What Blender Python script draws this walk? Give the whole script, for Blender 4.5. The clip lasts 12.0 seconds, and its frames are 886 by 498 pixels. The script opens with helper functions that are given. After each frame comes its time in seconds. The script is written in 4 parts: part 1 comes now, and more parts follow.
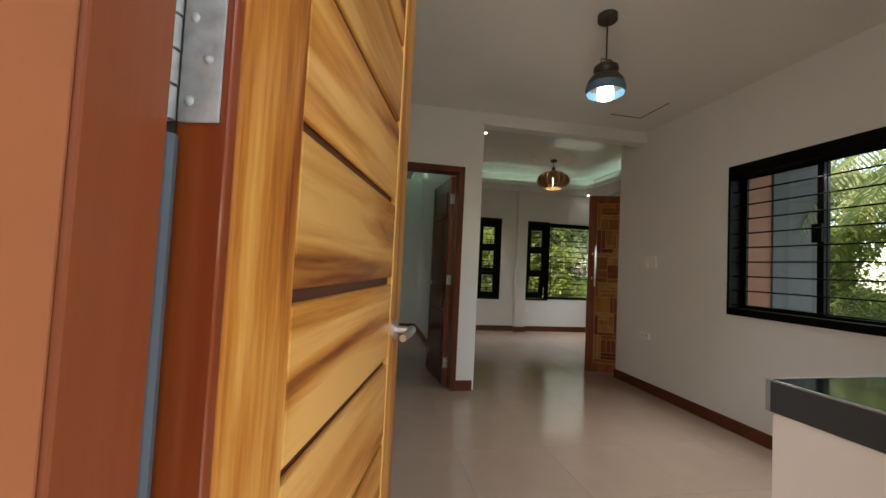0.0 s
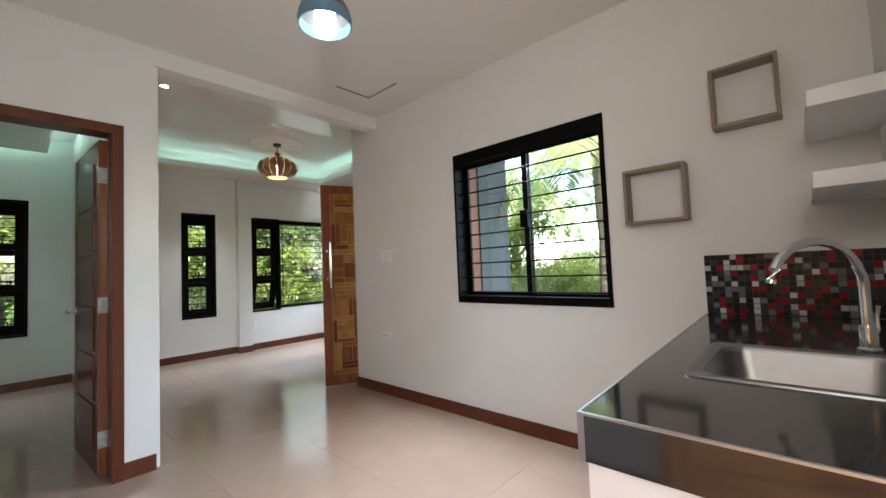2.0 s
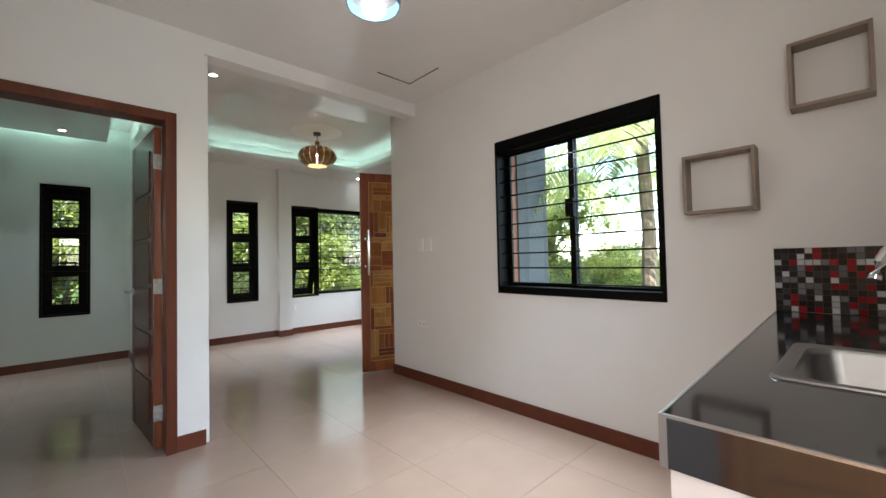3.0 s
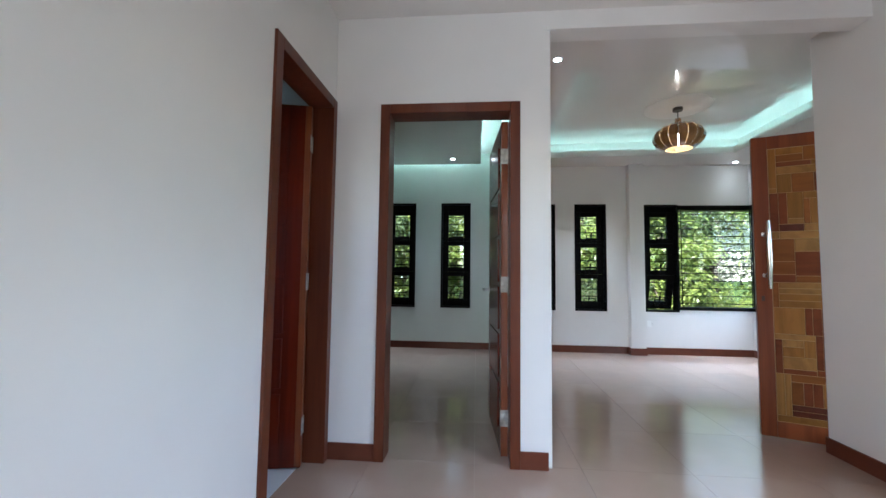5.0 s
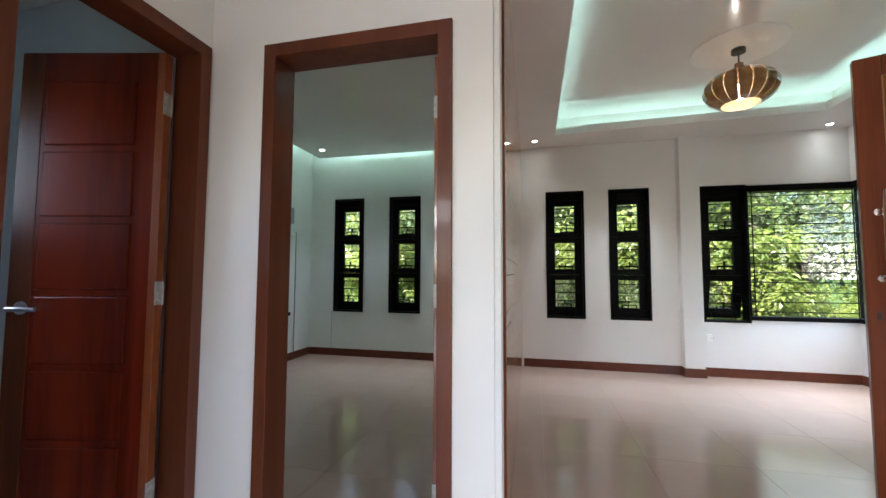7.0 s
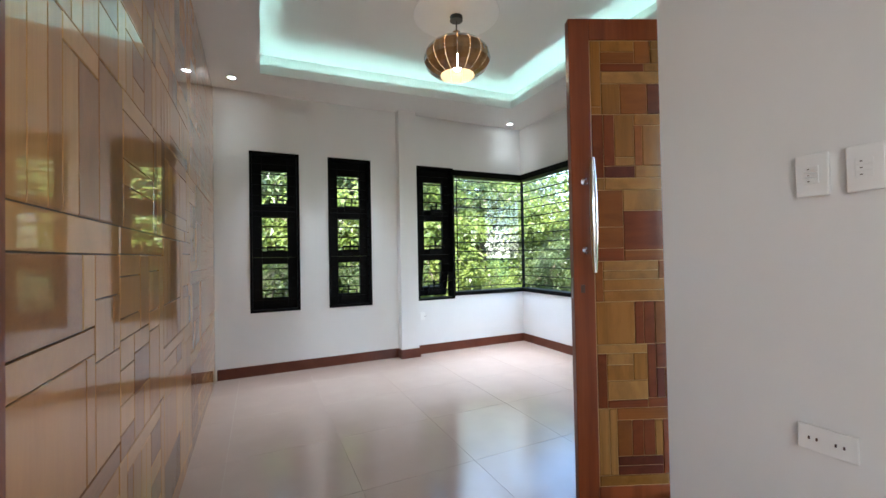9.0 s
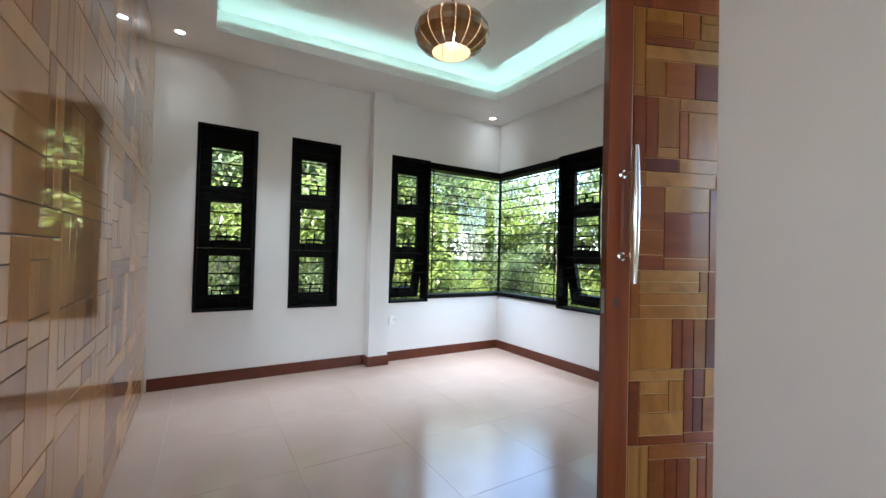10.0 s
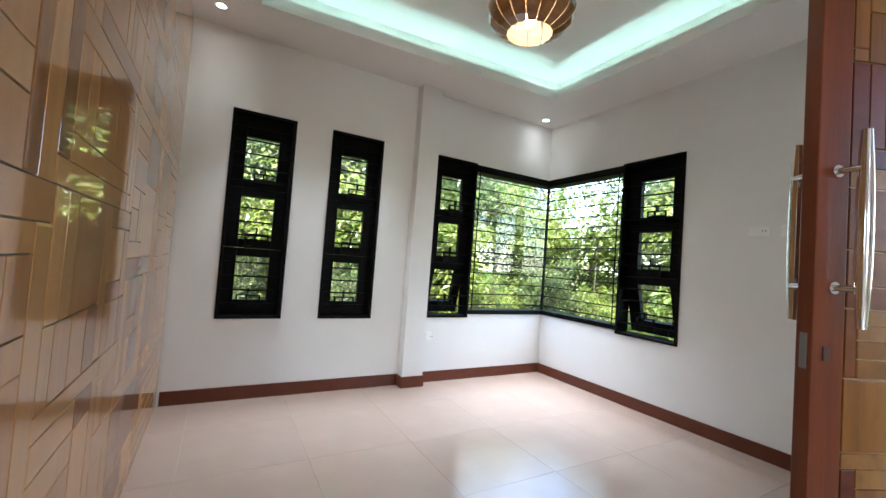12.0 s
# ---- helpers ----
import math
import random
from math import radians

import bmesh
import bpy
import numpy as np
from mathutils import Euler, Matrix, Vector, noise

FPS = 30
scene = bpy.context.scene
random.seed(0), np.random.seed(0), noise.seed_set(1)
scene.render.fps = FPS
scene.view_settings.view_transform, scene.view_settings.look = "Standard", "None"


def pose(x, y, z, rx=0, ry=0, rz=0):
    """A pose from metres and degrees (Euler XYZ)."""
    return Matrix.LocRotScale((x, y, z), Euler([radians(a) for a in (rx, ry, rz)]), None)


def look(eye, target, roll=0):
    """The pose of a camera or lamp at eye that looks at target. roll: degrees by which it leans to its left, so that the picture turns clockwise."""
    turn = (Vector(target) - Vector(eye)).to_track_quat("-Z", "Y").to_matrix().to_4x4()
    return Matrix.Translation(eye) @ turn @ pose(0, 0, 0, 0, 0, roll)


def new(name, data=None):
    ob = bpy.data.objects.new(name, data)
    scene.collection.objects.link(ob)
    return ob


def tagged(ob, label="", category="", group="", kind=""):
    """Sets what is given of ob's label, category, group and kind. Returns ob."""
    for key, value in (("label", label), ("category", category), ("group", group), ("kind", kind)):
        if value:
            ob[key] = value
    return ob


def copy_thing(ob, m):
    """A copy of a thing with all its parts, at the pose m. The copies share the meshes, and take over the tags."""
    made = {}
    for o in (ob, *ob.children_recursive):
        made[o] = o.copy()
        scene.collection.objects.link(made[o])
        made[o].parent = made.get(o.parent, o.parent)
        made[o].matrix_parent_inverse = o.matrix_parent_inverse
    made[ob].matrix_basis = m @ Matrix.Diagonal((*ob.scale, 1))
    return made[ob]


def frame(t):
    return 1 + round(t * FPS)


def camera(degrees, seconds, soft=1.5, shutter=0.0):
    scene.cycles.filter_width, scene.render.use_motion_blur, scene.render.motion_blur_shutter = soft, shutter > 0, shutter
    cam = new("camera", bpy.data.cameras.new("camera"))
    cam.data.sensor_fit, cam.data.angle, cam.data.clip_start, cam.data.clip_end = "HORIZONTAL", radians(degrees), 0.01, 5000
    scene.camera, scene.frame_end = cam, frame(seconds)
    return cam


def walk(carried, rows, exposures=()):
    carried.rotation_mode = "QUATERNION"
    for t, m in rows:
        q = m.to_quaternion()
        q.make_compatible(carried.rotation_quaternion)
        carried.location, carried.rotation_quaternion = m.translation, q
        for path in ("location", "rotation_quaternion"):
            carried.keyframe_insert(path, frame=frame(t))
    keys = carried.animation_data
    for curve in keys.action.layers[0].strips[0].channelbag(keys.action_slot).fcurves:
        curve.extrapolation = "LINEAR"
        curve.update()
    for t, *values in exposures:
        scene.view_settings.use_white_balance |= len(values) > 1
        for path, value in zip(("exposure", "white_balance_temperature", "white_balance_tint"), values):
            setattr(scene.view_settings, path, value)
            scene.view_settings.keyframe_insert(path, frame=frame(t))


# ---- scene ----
cam = camera(96.8, 12.0)
PATH = [
    (0, (-0.001, -0.017, 1.205), (0.37, 1.946, 1.292), 2.8),
    (0.5, (0.122, 0.2, 1.18), (0.544, 2.154, 1.218), 3.2),
    (1, (0.246, 0.452, 1.188), (1.112, 2.255, 1.219), 0.8),
    (1.5, (0.389, 0.567, 1.205), (1.627, 2.135, 1.289), -1.1),
    (2, (0.437, 0.62, 1.209), (1.91, 1.97, 1.308), -2.4),
    (2.5, (0.415, 0.651, 1.205), (1.868, 2.024, 1.268), -2.1),
    (4.5, (0.576, 1.126, 1.151), (0.977, 3.081, 1.281), 1.3),
    (5, (0.637, 1.365, 1.131), (0.467, 3.354, 1.257), 0.7),
    (5.5, (0.7, 1.626, 1.175), (0.102, 3.527, 1.34), 1.2),
    (6, (0.858, 1.824, 1.189), (0.145, 3.677, 1.431), 1.4),
    (6.5, (1.074, 2.006, 1.202), (0.403, 3.88, 1.399), 0.7),
    (7, (1.217, 2.255, 1.166), (0.762, 4.199, 1.288), 0.2),
    (7.5, (1.35, 2.515, 1.163), (1.191, 4.507, 1.253), 1.0),
    (9.5, (1.439, 3.324, 1.134), (2.436, 5.058, 1.157), -0.1),
    (10, (1.435, 3.533, 1.137), (2.47, 5.243, 1.168), 1.4),
    (10.5, (1.439, 3.733, 1.138), (2.469, 5.447, 1.188), 2.2),
    (11, (1.412, 3.904, 1.139), (2.437, 5.619, 1.216), 2.8),
    (11.5, (1.397, 3.985, 1.142), (2.391, 5.719, 1.227), 3.5),
    (12, (1.372, 4.035, 1.136), (2.346, 5.78, 1.212), 4.2),
]
EXPOSURES = [(0, 2.5, 7700, 11), (0.5, 2.95, 6350, 10), (1.0, 3.2, 6050, 9), (1.5, 3.5, 6350, 10), (2.0, 3.7, 6450, 10), (2.7, 3.73, 6450, 10), (4.5, 3.82, 5700, 11), (5.0, 3.88, 5700, 11), (5.5, 3.88, 6150, 12),
             (6.5, 3.9, 6400, 14), (7.5, 4.2, 6300, 14), (9.5, 4.12, 5900, 10), (12, 4.2, 6200, 12)]
walk(cam, [(t, look(eye, target, roll)) for t, eye, target, roll in PATH], EXPOSURES)

# ---- light ----
world = bpy.data.worlds.new("sky")
scene.world = world
world.use_nodes = True
wn = world.node_tree.nodes
sky = wn.new("ShaderNodeTexSky")
sky.sky_type, sky.sun_disc = "NISHITA", False
sky.sun_elevation, sky.sun_rotation = radians(56), radians(220)
world.node_tree.links.new(sky.outputs[0], wn["Background"].inputs[0])
wn["Background"].inputs[1].default_value = 0.15
sun = new("sun", bpy.data.lights.new("sun", "SUN"))
sun.data.energy, sun.data.angle, sun.data.color = 2.5, radians(0.6), (1.0, 0.95, 0.86)
sun.matrix_world = look((0, 0, 0), (0.40, 0.48, -0.92))
DOWN_W = 0.42


def sky_lamp(name, eye, target, w, h, watts, spread, color=(0.78, 0.89, 1.0)):
    """Skylight that falls in through an opening, steeply down to the floor."""
    o = new(name, bpy.data.lights.new(name, "AREA"))
    o.data.shape, o.data.size, o.data.size_y = "RECTANGLE", w, h
    o.data.energy, o.data.spread, o.data.color = watts, radians(spread), color
    o.matrix_world = look(eye, target)


sky_lamp("corner_window_light", (4.1, 7.30, 2.08), (4.02, 7.0, 1.0), 0.9, 0.2, 1.0, 84)
sky_lamp("corner_window_light", (4.48, 6.9, 2.08), (4.2, 6.82, 1.0), 0.2, 0.9, 1.0, 84)
sky_lamp("corner_window_light", (4.08, 7.36, 1.45), (3.8, 6.75, 1.1), 0.9, 1.2, 0.24, 150)
sky_lamp("kitchen_window_light", (2.88, 2.12, 2.03), (2.35, 2.12, 1.0), 0.1, 1.1, 2.6, 95)
sky_lamp("front_door_light", (0.25, 0.29, 1.95), (1.5, 1.3, 2.1), 0.7, 0.3, 1.15, 150, (0.95, 0.93, 0.88))
for x, watts in ((1.587, 0.36), (2.333, 0.36), (0.317, 0.2), (-0.535, 0.2), (-1.37, 0.2)):
    sky_lamp("narrow_window_light", (x, 7.30, 2.1), (x, 6.98, 1.0), 0.36, 0.12, watts, 84)


# ---- materials ----
def material(name, color, rough=0.5, metal=0.0, vary=0.06, scale=6.0, bump=0.0, bump_scale=120.0, coat=0.0, per_object=0.0, spec=0.5):
    m = bpy.data.materials.new(name)
    m.use_nodes = True
    n, l = m.node_tree.nodes, m.node_tree.links
    b = n["Principled BSDF"]
    b.inputs["Roughness"].default_value = rough
    b.inputs["Metallic"].default_value = metal
    b.inputs["Coat Weight"].default_value = coat
    b.inputs["Coat Roughness"].default_value = 0.08
    b.inputs["Specular IOR Level"].default_value = spec
    co = n.new("ShaderNodeTexCoord")
    t1 = n.new("ShaderNodeTexNoise")
    t1.inputs["Scale"].default_value, t1.inputs["Detail"].default_value = scale, 6
    l.new(co.outputs["Object"], t1.inputs["Vector"])
    ramp = n.new("ShaderNodeMapRange")
    ramp.inputs["From Min"].default_value, ramp.inputs["From Max"].default_value = 0.25, 0.75
    ramp.inputs["To Min"].default_value, ramp.inputs["To Max"].default_value = 1 - vary, 1 + vary
    l.new(t1.outputs["Fac"], ramp.inputs["Value"])
    mul = n.new("ShaderNodeMixRGB")
    mul.blend_type = "MULTIPLY"
    mul.inputs[0].default_value = 1
    mul.inputs[1].default_value = (*color, 1)
    l.new(ramp.outputs[0], mul.inputs[2])
    out = mul.outputs[0]
    if per_object:
        oi = n.new("ShaderNodeObjectInfo")
        r2 = n.new("ShaderNodeMapRange")
        r2.inputs["To Min"].default_value, r2.inputs["To Max"].default_value = 1 - per_object, 1 + per_object
        l.new(oi.outputs["Random"], r2.inputs["Value"])
        m2 = n.new("ShaderNodeMixRGB")
        m2.blend_type = "MULTIPLY"
        m2.inputs[0].default_value = 1
        l.new(out, m2.inputs[1])
        l.new(r2.outputs[0], m2.inputs[2])
        out = m2.outputs[0]
    l.new(out, b.inputs["Base Color"])
    if bump:
        t2 = n.new("ShaderNodeTexNoise")
        t2.inputs["Scale"].default_value, t2.inputs["Detail"].default_value = bump_scale, 4
        l.new(co.outputs["Object"], t2.inputs["Vector"])
        bp = n.new("ShaderNodeBump")
        bp.inputs["Strength"].default_value, bp.inputs["Distance"].default_value = bump, 0.004
        l.new(t2.outputs["Fac"], bp.inputs["Height"])
        l.new(bp.outputs[0], b.inputs["Normal"])
    return m


def wood(name, dark, light, axis="z", rough=0.3, coat=0.5, ring=9.0, per_object=0.0, stretch=0.06, mid=None, fine=0.3, sheen=0.06, spec=0.5):
    """Varnished timber: stretched grain bands with fine pores along one axis."""
    m = bpy.data.materials.new(name)
    m.use_nodes = True
    n, l = m.node_tree.nodes, m.node_tree.links
    b = n["Principled BSDF"]
    b.inputs["Roughness"].default_value = rough
    b.inputs["Coat Weight"].default_value = coat
    b.inputs["Coat Roughness"].default_value = sheen
    b.inputs["Specular IOR Level"].default_value = spec
    co = n.new("ShaderNodeTexCoord")
    mp = n.new("ShaderNodeMapping")
    s = [1.0, 1.0, 1.0]
    s["xyz".index(axis)] = stretch
    mp.inputs["Scale"].default_value = s
    src = co.outputs["Object"]
    if per_object:
        oi = n.new("ShaderNodeObjectInfo")
        add = n.new("ShaderNodeVectorMath")
        add.operation = "MULTIPLY_ADD"
        l.new(oi.outputs["Random"], add.inputs[0])
        add.inputs[1].default_value = (37.0, 91.0, 53.0)
        l.new(co.outputs["Object"], add.inputs[2])
        src = add.outputs[0]
    l.new(src, mp.inputs["Vector"])
    t1 = n.new("ShaderNodeTexNoise")
    t1.inputs["Scale"].default_value, t1.inputs["Detail"].default_value, t1.inputs["Distortion"].default_value = ring, 5, 0.8
    l.new(mp.outputs[0], t1.inputs["Vector"])
    t2 = n.new("ShaderNodeTexNoise")
    t2.inputs["Scale"].default_value, t2.inputs["Detail"].default_value = ring * 9, 6
    l.new(mp.outputs[0], t2.inputs["Vector"])
    mix = n.new("ShaderNodeMath")
    mix.operation = "MULTIPLY_ADD"
    l.new(t2.outputs["Fac"], mix.inputs[0])
    mix.inputs[1].default_value = fine
    l.new(t1.outputs["Fac"], mix.inputs[2])
    cr = n.new("ShaderNodeValToRGB")
    e = cr.color_ramp.elements
    e[0].position, e[0].color = 0.45, (*dark, 1)
    e[1].position, e[1].color = 0.78, (*light, 1)
    l.new(mix.outputs[0], cr.inputs[0])
    if mid:
        e.new(0.60).color = (*mid, 1)
        e[0].position, e[1].position, e[2].position = 0.47 - (0.3 - fine) / 2, 0.60 - (0.3 - fine) / 2, 0.76 - (0.3 - fine) / 2
    out = cr.outputs[0]
    if per_object:
        r2 = n.new("ShaderNodeMapRange")
        r2.inputs["To Min"].default_value, r2.inputs["To Max"].default_value = 1 - per_object, 1 + per_object
        l.new(oi.outputs["Random"], r2.inputs["Value"])
        m2 = n.new("ShaderNodeMixRGB")
        m2.blend_type = "MULTIPLY"
        m2.inputs[0].default_value = 1
        l.new(out, m2.inputs[1])
        l.new(r2.outputs[0], m2.inputs[2])
        out = m2.outputs[0]
    l.new(out, b.inputs["Base Color"])
    bp = n.new("ShaderNodeBump")
    bp.inputs["Strength"].default_value, bp.inputs["Distance"].default_value = 0.12, 0.002
    l.new(t2.outputs["Fac"], bp.inputs["Height"])
    l.new(bp.outputs[0], b.inputs["Normal"])
    return m


def glow(name, color, strength):
    m = bpy.data.materials.new(name)
    m.use_nodes = True
    b = m.node_tree.nodes["Principled BSDF"]
    b.inputs["Base Color"].default_value = (*color, 1)
    b.inputs["Emission Color"].default_value = (*color, 1)
    b.inputs["Emission Strength"].default_value = strength
    return m


def glass(name, color=(1, 1, 1), rough=0.0):
    m = bpy.data.materials.new(name)
    m.use_nodes = True
    n, l = m.node_tree.nodes, m.node_tree.links
    n.remove(n["Principled BSDF"])
    tr, gl, lw, mx = n.new("ShaderNodeBsdfTransparent"), n.new("ShaderNodeBsdfGlossy"), n.new("ShaderNodeLayerWeight"), n.new("ShaderNodeMixShader")
    tr.inputs[0].default_value = (*color, 1)
    gl.inputs["Roughness"].default_value = rough
    pw, ma = n.new("ShaderNodeMath"), n.new("ShaderNodeMath")
    pw.operation, ma.operation = "POWER", "MULTIPLY_ADD"
    lw.inputs["Blend"].default_value = 0.5
    l.new(lw.outputs["Facing"], pw.inputs[0])
    pw.inputs[1].default_value = 5.0
    l.new(pw.outputs[0], ma.inputs[0])
    ma.inputs[1].default_value, ma.inputs[2].default_value = 0.5, 0.03
    l.new(ma.outputs[0], mx.inputs[0])
    l.new(tr.outputs[0], mx.inputs[1])
    l.new(gl.outputs[0], mx.inputs[2])
    l.new(mx.outputs[0], n["Material Output"].inputs[0])
    return m


WALL = material("white_wall_paint", (0.80, 0.79, 0.765), 0.55, vary=0.025, scale=2.5, bump=0.08, bump_scale=60)
BEDWALL = material("pale_green_wall_paint", (0.70, 0.75, 0.72), 0.5, vary=0.025, scale=2.5, bump=0.08, bump_scale=60)
CEIL = material("glossy_ceiling_paint", (0.77, 0.75, 0.715), 0.3, vary=0.03, scale=1.5, bump=0.015, bump_scale=4, coat=0.6, spec=0.5)
BATHWALL = material("grey_bathroom_tile_paint", (0.60, 0.64, 0.68), 0.3, vary=0.04, scale=3)
# the house's orange paint, darkened in its colour for the shaded alley wall
SHADED_ORANGE = material("shaded_orange_paint", (0.22, 0.07, 0.032), 0.6, vary=0.1, scale=4, bump=0.15, bump_scale=50)
# grey plaster with the wall end's shade put into a darker base colour
SHADED_GREY = material("shaded_grey_plaster", (0.064, 0.067, 0.072), 0.7, vary=0.18, scale=3, bump=0.2, bump_scale=40)
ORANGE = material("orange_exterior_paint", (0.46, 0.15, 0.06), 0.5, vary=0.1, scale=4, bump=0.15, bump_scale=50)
GREY = material("grey_plaster", (0.30, 0.31, 0.32), 0.7, vary=0.15, scale=3, bump=0.2, bump_scale=40)
TILE = material("beige_polished_tile", (0.40, 0.285, 0.222), 0.15, vary=0.05, scale=3.0, per_object=0.01, bump=0.015, bump_scale=14, spec=0.75)
GROUT = material("grout", (0.40, 0.30, 0.24), 0.8, vary=0.1, scale=20)
BASE = material("brown_skirting_tile", (0.125, 0.036, 0.019), 0.35, vary=0.15, scale=9, spec=0.25)
FRAME = wood("brown_door_frame_paint", (0.092, 0.023, 0.010), (0.135, 0.036, 0.015), "z", 0.35, 0.08, spec=0.25)
ENTRY = wood("orange_brown_entrance_paint", (0.22, 0.052, 0.018), (0.28, 0.07, 0.024), "z", 0.45, 0.05, spec=0.3)
RED = wood("dark_red_varnished_wood", (0.06, 0.0065, 0.0025), (0.17, 0.018, 0.005), "z", 0.25, 0.2, ring=5, spec=0.25)
EDGE = wood("orange_wood_edge", (0.15, 0.032, 0.009), (0.24, 0.06, 0.014), "z", 0.3, 0.5)
STILE = wood("reddish_brown_stile_wood", (0.12, 0.026, 0.008), (0.22, 0.052, 0.015), "z", 0.3, 0.2, spec=0.25)
SLAT = wood("golden_varnished_slat_wood", (0.19, 0.038, 0.007), (0.73, 0.385, 0.11), "x", 0.42, 0.0, ring=13, per_object=0.12, stretch=0.075, mid=(0.54, 0.215, 0.036), fine=0.12, spec=0.3)
GOLD = wood("golden_stile_wood", (0.22, 0.042, 0.005), (0.74, 0.37, 0.09), "z", 0.42, 0.0, ring=12, stretch=0.07, mid=(0.50, 0.175, 0.026), spec=0.3)
GROOVE = material("dark_groove_wood", (0.06, 0.025, 0.015), 0.4, vary=0.2)
BLACK = material("black_window_metal", (0.0035, 0.003, 0.0028), 0.5, vary=0.2, scale=20, spec=0.08)
GRILLE = material("black_grille_iron", (0.004, 0.0035, 0.003), 0.55, vary=0.2, scale=30, spec=0.08)
PANE = glass("window_glass", (0.96, 0.98, 0.96))
CHROME = material("chrome", (0.75, 0.76, 0.78), 0.12, 1.0, vary=0.02)
STEEL = material("brushed_steel", (0.3, 0.3, 0.3), 0.38, 1.0, vary=0.06, scale=20, bump=0.03)
HINGE = material("painted_hinge_steel", (0.42, 0.41, 0.38), 0.55, 0.35, vary=0.3, scale=45, bump=0.1)
SATIN = material("satin_chrome", (0.62, 0.63, 0.65), 0.28, 1.0, vary=0.04, scale=20)
GRANITE = material("black_polished_granite", (0.02, 0.02, 0.0215), 0.08, vary=0.08, scale=220, spec=1.0)
CABINET = material("white_cabinet_paint", (0.74, 0.70, 0.66), 0.35, vary=0.02, scale=3)
BOXWOOD = material("taupe_laminate", (0.26, 0.205, 0.16), 0.5, vary=0.12, scale=18)
SHELFW = material("white_shelf_laminate", (0.80, 0.80, 0.80), 0.35, vary=0.02)
PLASTIC = material("white_switch_plastic", (0.86, 0.85, 0.82), 0.3, vary=0.01)
BARK = material("bark", (0.11, 0.085, 0.06), 0.9, vary=0.4, scale=14, bump=0.6, bump_scale=30)
SOIL = material("garden_soil_and_grass", (0.03, 0.045, 0.015), 0.95, vary=0.5, scale=1.2, bump=0.8, bump_scale=12, spec=0.0)


# ---- mesh helpers ----
def box(bm, x0, x1, y0, y1, z0, z1, bev=0.0):
    m = Matrix.Translation(((x0 + x1) / 2, (y0 + y1) / 2, (z0 + z1) / 2)) @ Matrix.Diagonal((abs(x1 - x0), abs(y1 - y0), abs(z1 - z0), 1))
    made = bmesh.ops.create_cube(bm, size=1, matrix=m)["verts"]
    if bev:
        bmesh.ops.bevel(bm, geom=list({e for v in made for e in v.link_edges}), offset=bev, segments=2, profile=0.5, affect="EDGES")
    return bm


def boxm(x0, x1, y0, y1, z0, z1, bev=0.0):
    return box(bmesh.new(), x0, x1, y0, y1, z0, z1, bev)


def tube(bm, pts, r, n=8, cap=True):
    """A round bar through the points."""
    pts = [Vector(p) for p in pts]
    rings = []
    for i, p in enumerate(pts):
        d = (pts[min(i + 1, len(pts) - 1)] - pts[max(i - 1, 0)]).normalized()
        side = d.cross(Vector((0, 0, 1)) if abs(d.z) < 0.9 else Vector((1, 0, 0))).normalized()
        up = side.cross(d)
        rr = r[i] if isinstance(r, (list, tuple)) else r
        rings.append([bm.verts.new(p + rr * (math.cos(a) * side + math.sin(a) * up)) for a in (2 * math.pi * k / n for k in range(n))])
    for a, b in zip(rings, rings[1:]):
        for k in range(n):
            bm.faces.new((a[k], a[(k + 1) % n], b[(k + 1) % n], b[k]))
    if cap:
        bm.faces.new(rings[0][::-1])
        bm.faces.new(rings[-1])
    return bm


def lathe(bm, profile, n=32, centre=(0, 0, 0)):
    """Turns (radius, height) pairs round a vertical axis."""
    c = Vector(centre)
    rings = []
    for r, z in profile:
        rings.append([bm.verts.new(c + Vector((r * math.cos(2 * math.pi * k / n), r * math.sin(2 * math.pi * k / n), z))) for k in range(n)])
    for a, b in zip(rings, rings[1:]):
        for k in range(n):
            bm.faces.new((a[k], a[(k + 1) % n], b[(k + 1) % n], b[k]))
    return bm


def link_mesh(name, bm, mat, smooth=False):
    me = bpy.data.meshes.new(name)
    bmesh.ops.recalc_face_normals(bm, faces=bm.faces)
    bm.to_mesh(me)
    bm.free()
    for mm in (mat if isinstance(mat, (list, tuple)) else (mat,)):
        me.materials.append(mm)
    if smooth:
        me.shade_smooth()
        me.set_sharp_from_angle(angle=radians(35))
    return new(name, me)


def part(name, bm, mat, parent, label="", smooth=False):
    ob = link_mesh(name, bm, mat, smooth)
    ob.parent = parent
    if label:
        tagged(ob, label)
    return ob


def thing(name, m, label, category, group=""):
    e = new(name)
    e.matrix_world = m
    e.empty_display_size = 0.1
    return tagged(e, label, category, group)


def structure(name, bm, mat, label="", smooth=False):
    return tagged(link_mesh(name, bm, mat, smooth), label, kind="structure")


